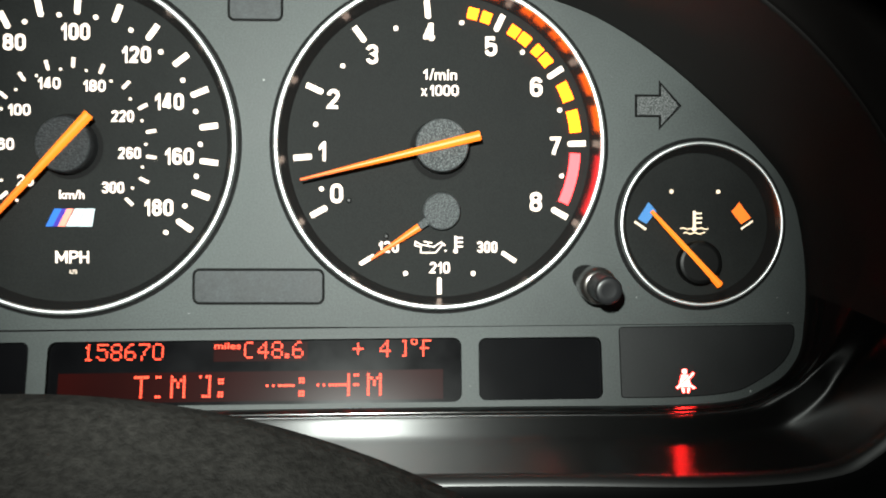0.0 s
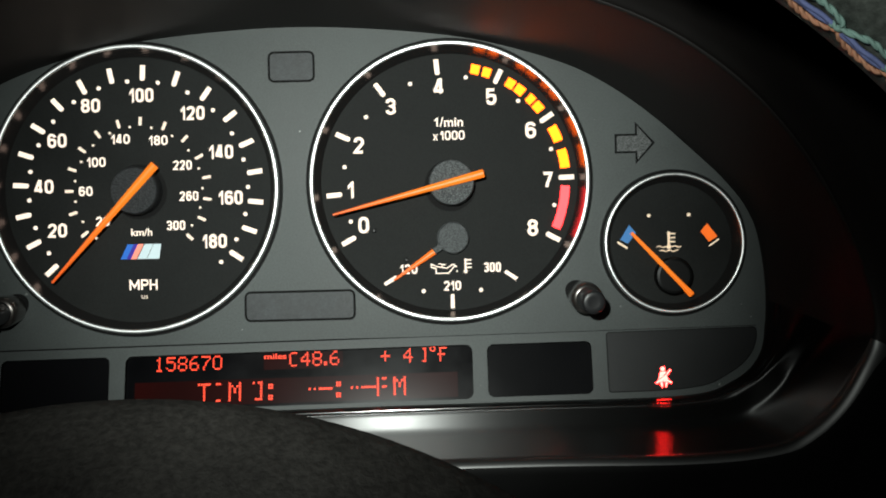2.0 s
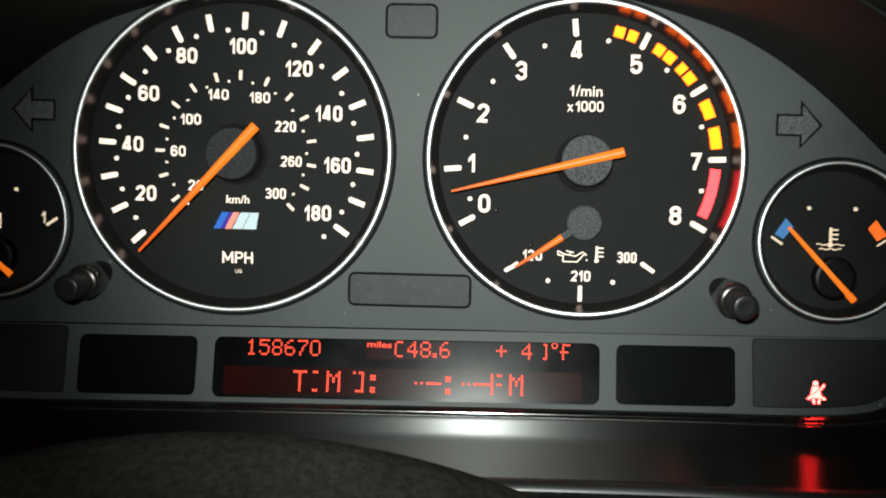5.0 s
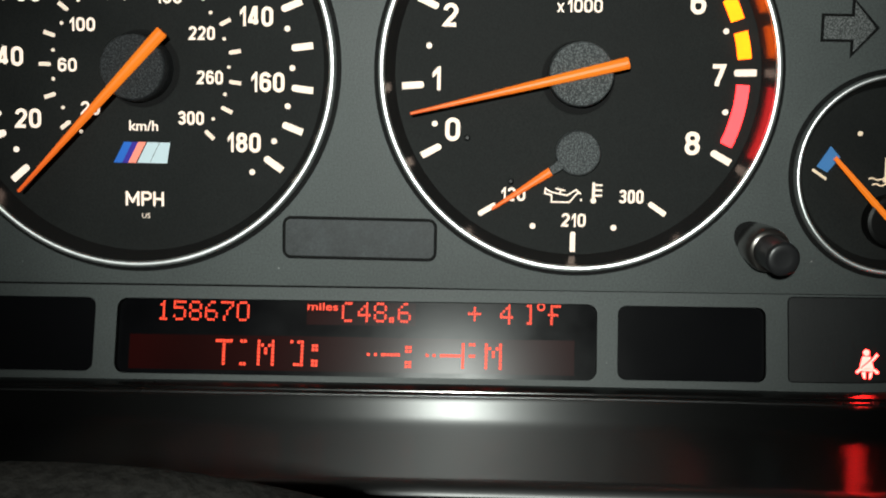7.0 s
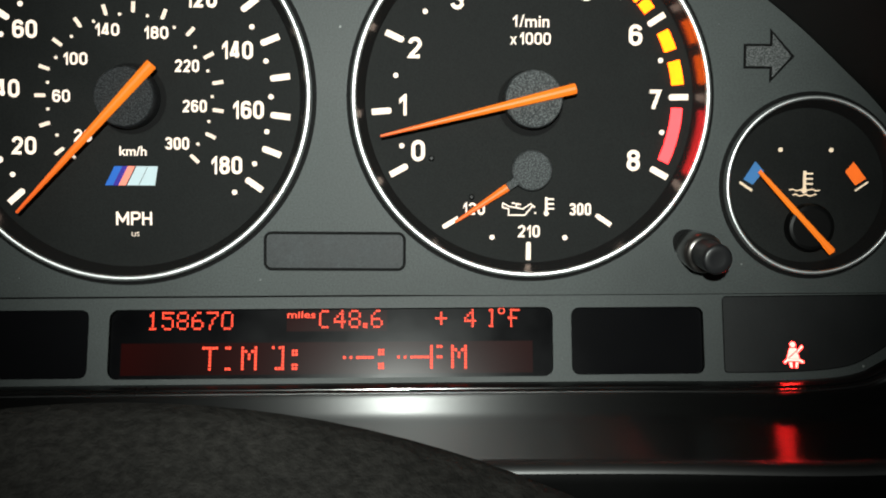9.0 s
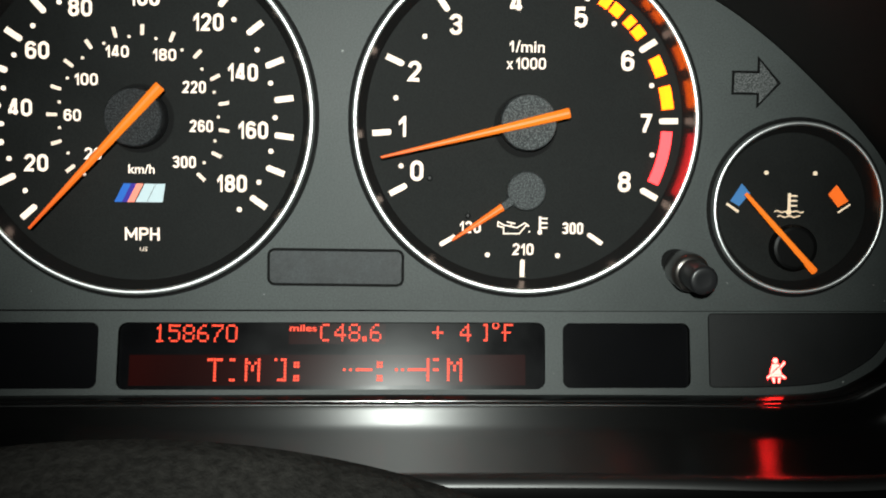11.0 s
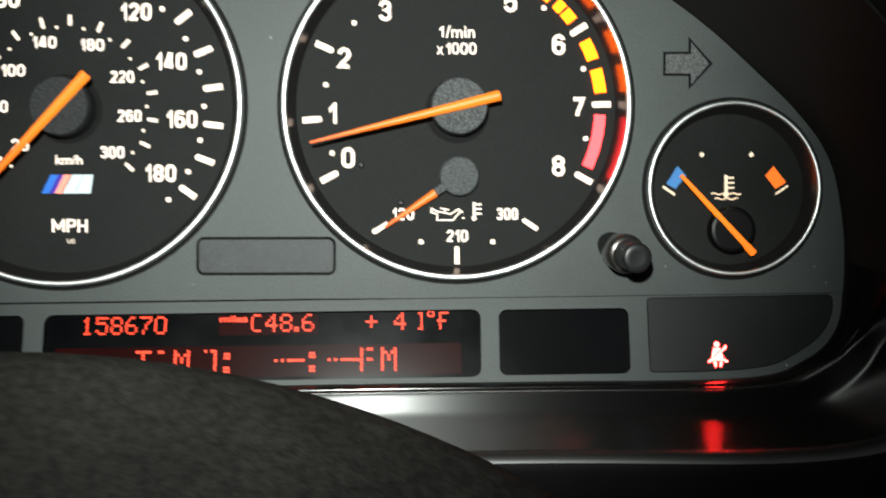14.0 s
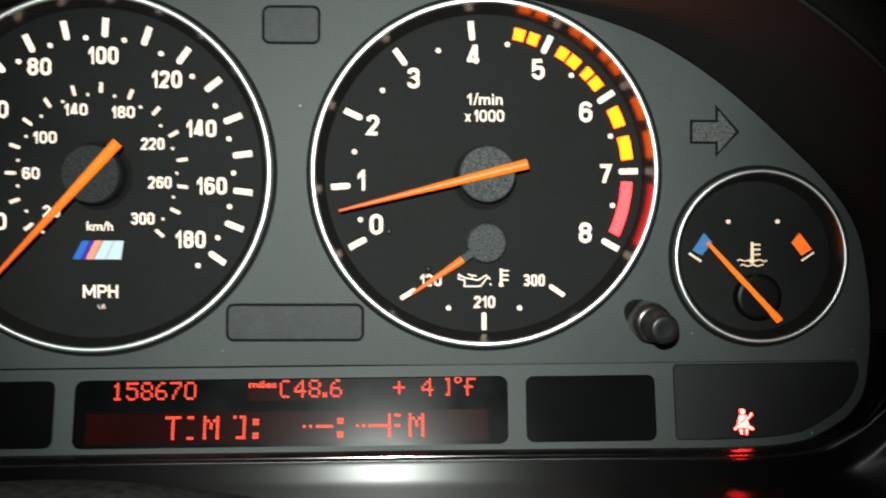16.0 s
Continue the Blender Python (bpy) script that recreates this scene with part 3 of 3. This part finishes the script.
# flat black ring paints the gap and the hub's shadow on the dial
part("hub_gap_shade", lathe([(.0096, .0037), (.0060, .0037)], 48, False, (.0003, -.0005)), GROOVE, speed, "black ring painted for the gap and shadow round the hub")
part("hub_cap", lathe([(.0084, .0036), (.0083, -.0012), (.0080, -.0030), (.0077, -.0034)], 48, c=(0, -.0004)), HUB_DARK, speed, "black hub cap")
needle(speed, (-.0283, -.0312), (.0076, .0082), -.0036, .0008, .0032)
part("pin", lathe([(.0006, .0036), (.0006, .0006)], 12, c=(-.0245, -.0262)), GROOVE, speed, "black rest pin")

# tachometer
rev = gauge("tachometer", "round black rev counter with yellow and red zones, orange needle", TACHO, .0483, shift=(-.0002, .0003))
marks(rev, "tick", big_tick, [208.5, 184.8, 155.5, 125.8, 95.3, 64.4, 32.7, 1.4, -29.0], .0405, PRINT_Y)
marks(rev, "dot", big_dot, [200.0, 170.2, 140.6, 110.6, 80.1, 48.9, 17.1, -13.4], .0371, PRINT_Y, False)
for a0, a1 in ((78.4, 74.0), (72.4, 68.3), (59.5, 55.2), (54.1, 49.4), (46.5, 42.9), (41.7, 37.0), (27.6, 19.6), (15.4, 6.1)):
    part("yellow_segment", sector(.0388, .0420, a0, a1, PRINT_Y - .0004, PRINT_Y + .0004), YELLOW, rev, "glowing yellow warning segment")
part("red_segment", sector(.0386, .0416, -2.8, -24.4, PRINT_Y - .0004, PRINT_Y + .0004), REDZONE, rev, "glowing red zone segment")
for body, x, z in (("0", -.0304, -.0140), ("1", -.0346, -.0016), ("2", -.0314, .0138), ("3", -.0200, .0270), ("4", -.0031, .0335), ("5", .0150, .0296),
                   ("6", .0285, .0177), ("7", .0339, .0001), ("8", .0284, -.0163)):
    printed("numeral", body, .0024 if body == "1" else .0037, .0058, x, z, PRINT_Y, MARK, rev, bold=.05)
printed("unit_text", "1", .0014, .0031, -.0043, .0212, PRINT_Y, MARK, rev)
printed("unit_text", "/min", .0082, .0034, .0009, .0212, PRINT_Y, MARK, rev, bold=.015)
printed("unit_text", "x", .0019, .0022, -.0047, .01595, PRINT_Y, MARK, rev, bold=.015)
printed("unit_text", "1000", .0085, .0033, .0012, .0165, PRINT_Y, MARK, rev, bold=.03)
# gap and hub shadow painted here too, as a black ring set lower
part("hub_gap_shade", lathe([(.0090, .0037), (.0060, .0037)], 48, False, (.0001, -.0009)), GROOVE, rev, "black ring painted for the gap and shadow round the hub")
part("hub_cap", lathe([(.0080, .0036), (.0079, .0004), (.0077, -.0028), (.0074, -.0032)], 48, c=(.0004, -.0002)), HUB, rev, "speckled grey hub cap")
needle(rev, (-.0404, -.0104), (.0115, .0026), -.0038, .0007, .0029)
# oil temperature scale inside the rev counter
part("hub_cap", lathe([(.0056, .0036), (.0056, .0020), (.0053, .0010), (.0049, .0008)], 40, c=(.0005, -.0192)), HUB, rev, "small speckled grey hub cap")
part("needle_arm", slab([(-.0036, -.0205), (-.0024, -.0226), (-.0056, -.0247), (-.0067, -.0229)], .0009, .0024, .0002), HUB, rev, "grey arm of the oil needle")
needle(rev, (-.0203, -.0334), (-.0058, -.0236), .0020, .0007, .0022, .0008)
oil_tick = tick_mesh(.0050, .0013, MARK)
for x, z, a in ((-.0215, -.0336, 31), (.0204, -.0326, -34), (-.0001, -.0412, -90)):
    part("tick", oil_tick, None, rev, at=Matrix.Translation((x, PRINT_Y, z)) @ Matrix.Rotation(-radians(a), 4, "Y"))
for x in (-.0101, .0099):
    part("dot", big_dot, None, rev, at=Matrix.Translation((x, PRINT_Y, -.0375)))
for body, x, z in (("120", -.0151, -.0297), ("210", 0, -.0358), ("300", .0140, -.0297)):
    printed("numeral", body, .0060, .0034, x, z, PRINT_Y, MARK, rev, bold=.05)


def line_shape(pts, width):
    """A thin printed line of that width through open points."""
    bm = bmesh.new()
    for (ax, az), (bx, bz) in zip(pts, pts[1:]):
        d = Vector((bx - ax, bz - az)).normalized()
        n = Vector((-d.y, d.x)) * width / 2
        a, b = Vector((ax, az)) - d * width * .4, Vector((bx, bz)) + d * width * .4
        bm.faces.new([bm.verts.new((p.x, 0, p.y)) for p in (a + n, b + n, b - n, a - n)])
    return bm


def printed_line(name, pts, width, y, material, parent):
    return part(name, line_shape(pts, width), material, parent, at=Matrix.Translation((0, y, 0)))


for x0, w, strokes in ((-.0036, .0029, [[(0, 0), (0, 1), (.5, .25), (1, 1), (1, 0)]]), (.0004, .0020, [[(0, 0), (0, 1), (.7, 1), (1, .88), (1, .6), (.7, .47), (0, .47)]]),
                       (.0034, .0021, [[(0, 0), (0, 1)], [(1, 0), (1, 1)], [(0, .5), (1, .5)]])):
    for stroke in strokes:
        printed_line("unit_letter", [(x0 + w * u, -.0344 + .0031 * v) for u, v in stroke], .00062, PRINT_Y, MARK, speed)
printed_line("oil_can_symbol", [(-.0072, -.0281), (-.0073, -.0293), (-.0056, -.0297), (-.0056, -.0314), (-.0012, -.0314), (.0008, -.0290), (.0015, -.0292),
                                (.0004, -.0283), (-.0018, -.0297), (-.0056, -.0290), (-.0072, -.0281)], .0004, PRINT_Y, MARK, rev)
printed_line("oil_can_symbol", [(-.0046, -.0281), (-.0024, -.0285), (-.0034, -.0284), (-.0036, -.0293)], .0004, PRINT_Y, MARK, rev)
part("oil_drop", lathe([(.0003, .0003), (.0003, 0)], 10), MARK, rev, at=Matrix.Translation((.0017, PRINT_Y, -.0308)))
printed_line("thermometer_symbol", [(.0047, -.0267), (.0047, -.0306)], .0007, PRINT_Y, MARK, rev)
part("thermometer_symbol", lathe([(.0007, .0003), (.0007, 0)], 12), MARK, rev, at=Matrix.Translation((.0047, PRINT_Y, -.0309)))
for z in (-.0270, -.0283, -.0296):
    printed_line("thermometer_symbol", [(.0049, z), (.0066, z)], .0005, PRINT_Y, MARK, rev)
screw = mesh_of(lathe([(.0008, .0036), (.0008, .0030), (.0005, .0029), (.0004, .0034)], 16), HUB_GLOSS)
for x, z in ((-.0268, -.0160), (-.0158, -.0265)):
    part("pin", screw, None, rev, "small black rest pin", at=Matrix.Translation((x, 0, z)))


def small_gauge(name, label, c, s):
    """A side gauge; s mirrors the print."""
    g = gauge(name, label, c, .0242, width=.0012, hollow=.0020, shift=(-.0005 * s, .0004))
    for x in (-.0081, .0059):
        part("dot", mesh_of(lathe([(.00062, .0003), (.00062, 0)], 16), GAUGE_MARK), None, g, at=Matrix.Translation((x, PRINT_Y, .0101)))
    return g


temp = small_gauge("temperature_gauge", "small round coolant temperature gauge with blue and orange marks", TEMP, 1)
part("blue_segment", slab([(-.0150, .0069), (-.0126, .0042), (-.0156, .0005), (-.0182, .0019)], PRINT_Y, PRINT_Y + .0003), BLUE_PRINT, temp, "blue cold segment")
part("orange_segment", slab([(.0099, .0042), (.0122, .0069), (.0157, .0023), (.0128, .0005)], PRINT_Y, PRINT_Y + .0003), ORANGE_PRINT, temp, "orange hot segment")
printed_line("tick", [(-.0190, .0010), (-.0160, -.0010)], .0007, PRINT_Y, GAUGE_MARK, temp)
printed_line("tick", [(.0129, -.0009), (.0161, .0013)], .0005, PRINT_Y, GAUGE_MARK, temp)
printed_line("thermometer_symbol", [(-.0013, .0040), (-.0013, -.0006)], .0009, PRINT_Y, GAUGE_MARK, temp)
part("thermometer_symbol", lathe([(.0008, .0003), (.0008, 0)], 12), GAUGE_MARK, temp, at=Matrix.Translation((-.0013, PRINT_Y, -.0010)))
for z in (.0036, .0022, .0008):
    printed_line("thermometer_symbol", [(-.0010, z), (.0008, z)], .0005, PRINT_Y, GAUGE_MARK, temp)
for z, x0, x1 in ((-.0009, -.0054, .0028), (-.0023, -.0045, .0019)):
    xs = np.linspace(x0, x1, 25)
    printed_line("wave_symbol", [(float(x), z + .00022 * math.sin((x - x0) * 2300)) for x in xs if abs(x + .0013) > .0011 or z < -.002], .00036, PRINT_Y, GAUGE_MARK, temp)
part("hub_cap", lathe([(.0066, .0036), (.0066, .0012), (.0060, .0002), (.0052, 0)], 40, c=(-.0002, -.0111)), HUB_GLOSS, temp, "glossy black hub")
needle(temp, (-.0148, .0042), (.0057, -.0178), .0004, .0011, .0022, .0010)

fuel = small_gauge("fuel_gauge", "small round black fuel gauge with cream marks and an orange needle", FUEL, -1)
printed_line("tick", [(.0160, -.0008), (.0190, .0012)], .0009, PRINT_Y, GAUGE_MARK, fuel)
printed_line("tick", [(-.0160, -.0008), (-.0190, .0012)], .0009, PRINT_Y, GAUGE_MARK, fuel)
printed("numeral", "1", .0014, .0036, .0148, .0015, PRINT_Y, GAUGE_MARK, fuel)
printed_line("pump_symbol", [(-.0016, -.0020), (-.0016, .0022), (.0008, .0022), (.0008, -.0020), (-.0016, -.0020)], .0006, PRINT_Y, GAUGE_MARK, fuel)
part("hub_cap", lathe([(.0066, .0036), (.0066, .0012), (.0060, .0002), (.0052, 0)], 40, c=(0, -.0111)), HUB_GLOSS, fuel, "glossy black hub")
needle(fuel, (-.0148, .0020), (.0057, -.0168), .0004, .0011, .0022, .0010)


# ---------------------------------------------------------------- reset knobs
def knob(s):
    """A long push button that leans down and outwards from its collar; s mirrors it."""
    k = thing("reset_knob", "black push button with a glossy collar beside the small gauge", "knob", (s * .0980, 0, -.0395), "reset knobs")
    part("slot", slab([(s * (-.0005 + .0056 * math.cos(a) * .80 - .0042 * math.sin(a) * .60), .0004 - .0056 * math.cos(a) * .60 - .0042 * math.sin(a) * .80) for a in (math.pi * n / 12 for n in range(24))], -.00015, .0004), GROOVE, k)
    lean = Matrix.Rotation(radians(4.5 * s), 4, "Z") @ Matrix.Rotation(radians(5), 4, "X")
    part("collar", lathe([(.0047, .0006), (.0050, -.0010), (.0053, -.0060), (.0054, -.0085), (.0052, -.0096), (.0047, -.0102), (.0036, -.0104)], 40, cap=False), COLLAR, k, "glossy smoked collar", True, at=lean)
    part("button", lathe([(.0039, -.0080), (.0040, -.0198), (.0038, -.0205), (.0032, -.0209), (.0018, -.0207)], 40), KNOB, k, "matt black button", True, at=lean)
    return k


knob(1), knob(-1)

# ---------------------------------------------------------------- information display
info = thing("information_display", "black dot-matrix display with red odometer, temperature and clock text", "display")
info.matrix_world = STRIP
part("glass", slab(display_window, .0026, .0034), GLASS, info, "glossy black display glass")
part("backlight", slab(tilt([(-.0565, -.0738), (.0545, -.0738), (.0545, -.0652), (-.0565, -.0652)]), .0024, .0030), LED_DIM, info, "faint dark red lit background")
part("backlight", slab(tilt([(-.0122, -.0622), (.0150, -.0622), (.0150, -.0566), (-.0122, -.0566)]), .0024, .0030), LED_DIM, info, "faint dark red lit background")
DOTS = {
    "1": "00100 01100 00100 00100 00100 00100 01110", "5": "11111 10000 11110 00001 00001 10001 01110",
    "8": "01110 10001 10001 01110 10001 10001 01110", "6": "00110 01000 10000 11110 10001 10001 01110",
    "7": "11111 00001 00010 00100 00100 01000 01000", "0": "01110 10001 10001 10001 10001 10001 01110",
    "C": "01110 10000 10000 10000 10000 10000 01110", "4": "00010 00110 01010 10010 11111 00010 00010",
    "e": "01110 10001 10001 01110 10001 10001 01110", "s": "00110 01000 10000 11110 10001 10001 01110",
    ".": "00000 00000 00000 00000 00000 01100 01100", "+": "00000 00100 00100 11111 00100 00100 00000",
    "q": "00010 00110 01010 10010 11111 00010 00010", "l": "00110 00010 00010 00010 00010 00010 00110",
    "F": "01111 01000 01000 11110 01000 01000 01000",
    "T": "11110 00100 00100 00100 00100 00100 00100", "i": "10011 00000 00000 00000 00000 00000 00011",
    "M": "10001 11011 10101 10101 10001 10001 10001", "]": "10110 00010 00010 00010 00010 00010 01110",
    ":": "00000 01100 01100 00000 00000 01100 01100", "-": "00000 00000 00000 11111 00000 00000 00000",
    "~": "00000 00000 00000 10101 00000 00000 00000", "P": "01011 01000 01000 01011 01000 01000 01000",
}


def character(c, x, z, px, pz, ground):
    """One dot-matrix cell, its upper left at x, z: five by seven dots in one sheet, the lit ones red."""
    bm = bmesh.new()
    rows = DOTS[c].split()
    lit = [(r, k) for r in range(7) for k in range(5) if rows[r][k] == "1"]
    r0, r1, k0, k1 = min(r for r, _ in lit), max(r for r, _ in lit), min(k for _, k in lit), max(k for _, k in lit)
    xs = [x + (k + e) * px for k in range(k0, k1 + 1) for e in (0, .78)]
    zs = [z - (r + e) * pz for r in range(r0, r1 + 1) for e in (0, .78)]
    grid = [loop(bm, [(u, .0022, v + SLOPE * x) for u in xs]) for v in zs]
    for r in range(len(zs) - 1):
        for k in range(len(xs) - 1):
            f = bm.faces.new((grid[r][k], grid[r][k + 1], grid[r + 1][k + 1], grid[r + 1][k]))
            f.material_index = 0 if r % 2 == 0 and k % 2 == 0 and (r0 + r // 2, k0 + k // 2) in lit else 1
    ob = part("character", bm, LED, info)
    ob.data.materials.append(ground)


for k, c in enumerate("158670"):
    character(c, -.0498 + k * .0040, -.0567, .00066, .00072, GLASS)
for c, x in (("C", -.0034), ("4", .0006), ("e", .0046), (".", .0078), ("s", .0106), ("+", .0281), ("q", .0360), ("l", .0413), ("F", .0478)):
    character(c, x, -.0565, .00066, .00072, GLASS if x > .02 else LED_DIM)
part("degree_sign", lathe([(.00100, 0), (.00062, 0)], 20, False, (.0461, -.0570 + SLOPE * .046)), LED, info, at=Matrix.Translation((0, .0022, 0)))
printed("unit_text", "miles", .0076, .0019, -.0082, -.0578, .0019, LED, info, bold=.012)
for c, x in (("T", -.0347), ("i", -.0312), ("M", -.0242), ("]", -.0160), (":", -.0115), ("~", .0032), ("-", .0072), (":", .0118), ("~", .0178), ("-", .0222),
             ("P", .0258), ("M", .0324)):
    character(c, x, -.0662, .00088, .00094, LED_DIM)

# ---------------------------------------------------------------- steering wheel
WX, WY, WZ = 0.003, -0.196, -0.1226
wheel = thing("steering_wheel", "black leather sports steering wheel with tricolour stitching and padded hub", "steering wheel", (WX, WY, WZ))


def torus(R, r, n=160, m=28):
    bm = bmesh.new()
    rows = []
    for i in range(n):
        a = 2 * math.pi * i / n
        rows.append(loop(bm, [((R + r * math.cos(b)) * math.cos(a), r * math.sin(b), (R + r * math.cos(b)) * math.sin(a)) for b in (2 * math.pi * k / m for k in range(m))]))
    for i in range(n):
        bridge(bm, rows[i], rows[(i + 1) % n])
    return bm


RIM_R, RIM_T = .1965, .0165
rim = part("rim", torus(RIM_R, RIM_T), LEATHER, wheel, "black leather rim", True)


def on_rim(angle, off, lift):
    """A point on the driver's side of the rim: degrees round the wheel, degrees from its inner edge."""
    b = math.pi - radians(off)
    rad, y = RIM_R + (RIM_T + lift) * math.cos(b), -(RIM_T + lift) * math.sin(b)
    return Vector((rad * math.cos(radians(angle)), y, rad * math.sin(radians(angle))))


def strand(pts, r, material, twist=0.0, phase=0.0, name="stitch"):
    """A soft thread through points, wound round its line by twist, thinner where it enters the leather."""
    line = smooth_curve(pts, 7)
    bm = bmesh.new()
    rows = []
    for i, p in enumerate(line):
        d = (line[min(i + 1, len(line) - 1)] - line[max(i - 1, 0)]).normalized()
        u = d.cross(Vector((.3, 1, .2))).normalized()
        v = d.cross(u)
        a0 = phase + i * .75
        p = p + (u * math.cos(a0) + v * math.sin(a0)) * twist
        k = r * (.6 if i in (0, len(line) - 1) else 1)
        rows.append(loop(bm, [p + (u * math.cos(a) + v * math.sin(a)) * k for a in (2 * math.pi * n / 6 for n in range(6))]))
    for a, b in zip(rows, rows[1:]):
        bridge(bm, a, b)
    bm.faces.new(rows[0]), bm.faces.new(rows[-1])
    part(name, bm, material, rim, smooth=True)


rng = random.Random(4)
STEP = 3.85
for k in range(19):
    a = 15 + k * STEP
    o = 15 + rng.uniform(-.5, .5)
    j = [rng.uniform(-.8, .8) for _ in range(6)]
    at = lambda t, off, lift: on_rim(a + STEP * t, o + off, lift)
    for n in (0, 1):
        ph = n * math.pi + rng.uniform(-.3, .3)
        strand([at(.03, 1.5 - n * 1.5, .0002), at(.5, 3 - n * 2.6 + j[0], .0009), at(.98, .7 - n * 1.5, .0002)], .0005, THREAD_BLUE, .00012, ph)
        strand([at(0, -.5, .0003), at(.22, -5.4 + j[1], .0006), at(.5, -7.6 + j[2], .0006), at(.72, -6.4 + j[3], .0007), at(1, -1, .0005)], .00045, THREAD_RED, .0003, ph)
        strand([at(-.02, 1.5, .0005), at(.02, 7.5 + j[3], .0006), at(.34, 11.4 + j[4], .0006), at(.62, 10.4 + j[5], .0007), at(.96, 4, .0007), at(1.15, 1.6, .0004)], .00045, THREAD_TEAL, .00026, ph)

# padded hub: a domed cover with a rounded upper edge
PCX, PCY, PCZ, PR, PT = -.0185, -.1750, -.2112, .1596, radians(7.3)
bm = bmesh.new()
rows = []
for depth, back in ((.030, .034), (.012, .022), (.004, .010), (.0008, .003), (0, 0), (.0012, -.004), (.005, -.009), (.012, -.016), (.025, -.024), (.045, -.031), (.07, -.036), (.11, -.040)):
    row = []
    for i in range(61):
        a = radians(-62 + 124 * i / 60)
        r = PR - depth
        edge = (abs(i - 30) / 30) ** 6
        row.append((PCX - WX + r * math.sin(a) * (1 - .02 * edge), PCY - WY + r * math.cos(a) * math.sin(PT) + back + .02 * edge, PCZ - WZ + r * math.cos(a) * math.cos(PT)))
    rows.append(loop(bm, row))
for a, b in zip(rows, rows[1:]):
    bridge(bm, a, b, False)
part("airbag_cover", bm, PAD, wheel, "grained dark grey padded hub cover", True)
for s in (1, -1):
    part("spoke", slab([(s * x, z) for x, z in ((.09, -.010), (.178, .004), (.178, -.03), (.09, -.05))], -.004, .02, .003), LEATHER, wheel)
part("column", lathe([(.045, .06), (.045, .205)], 32, c=(-.01, -.08)), KNOB, wheel)
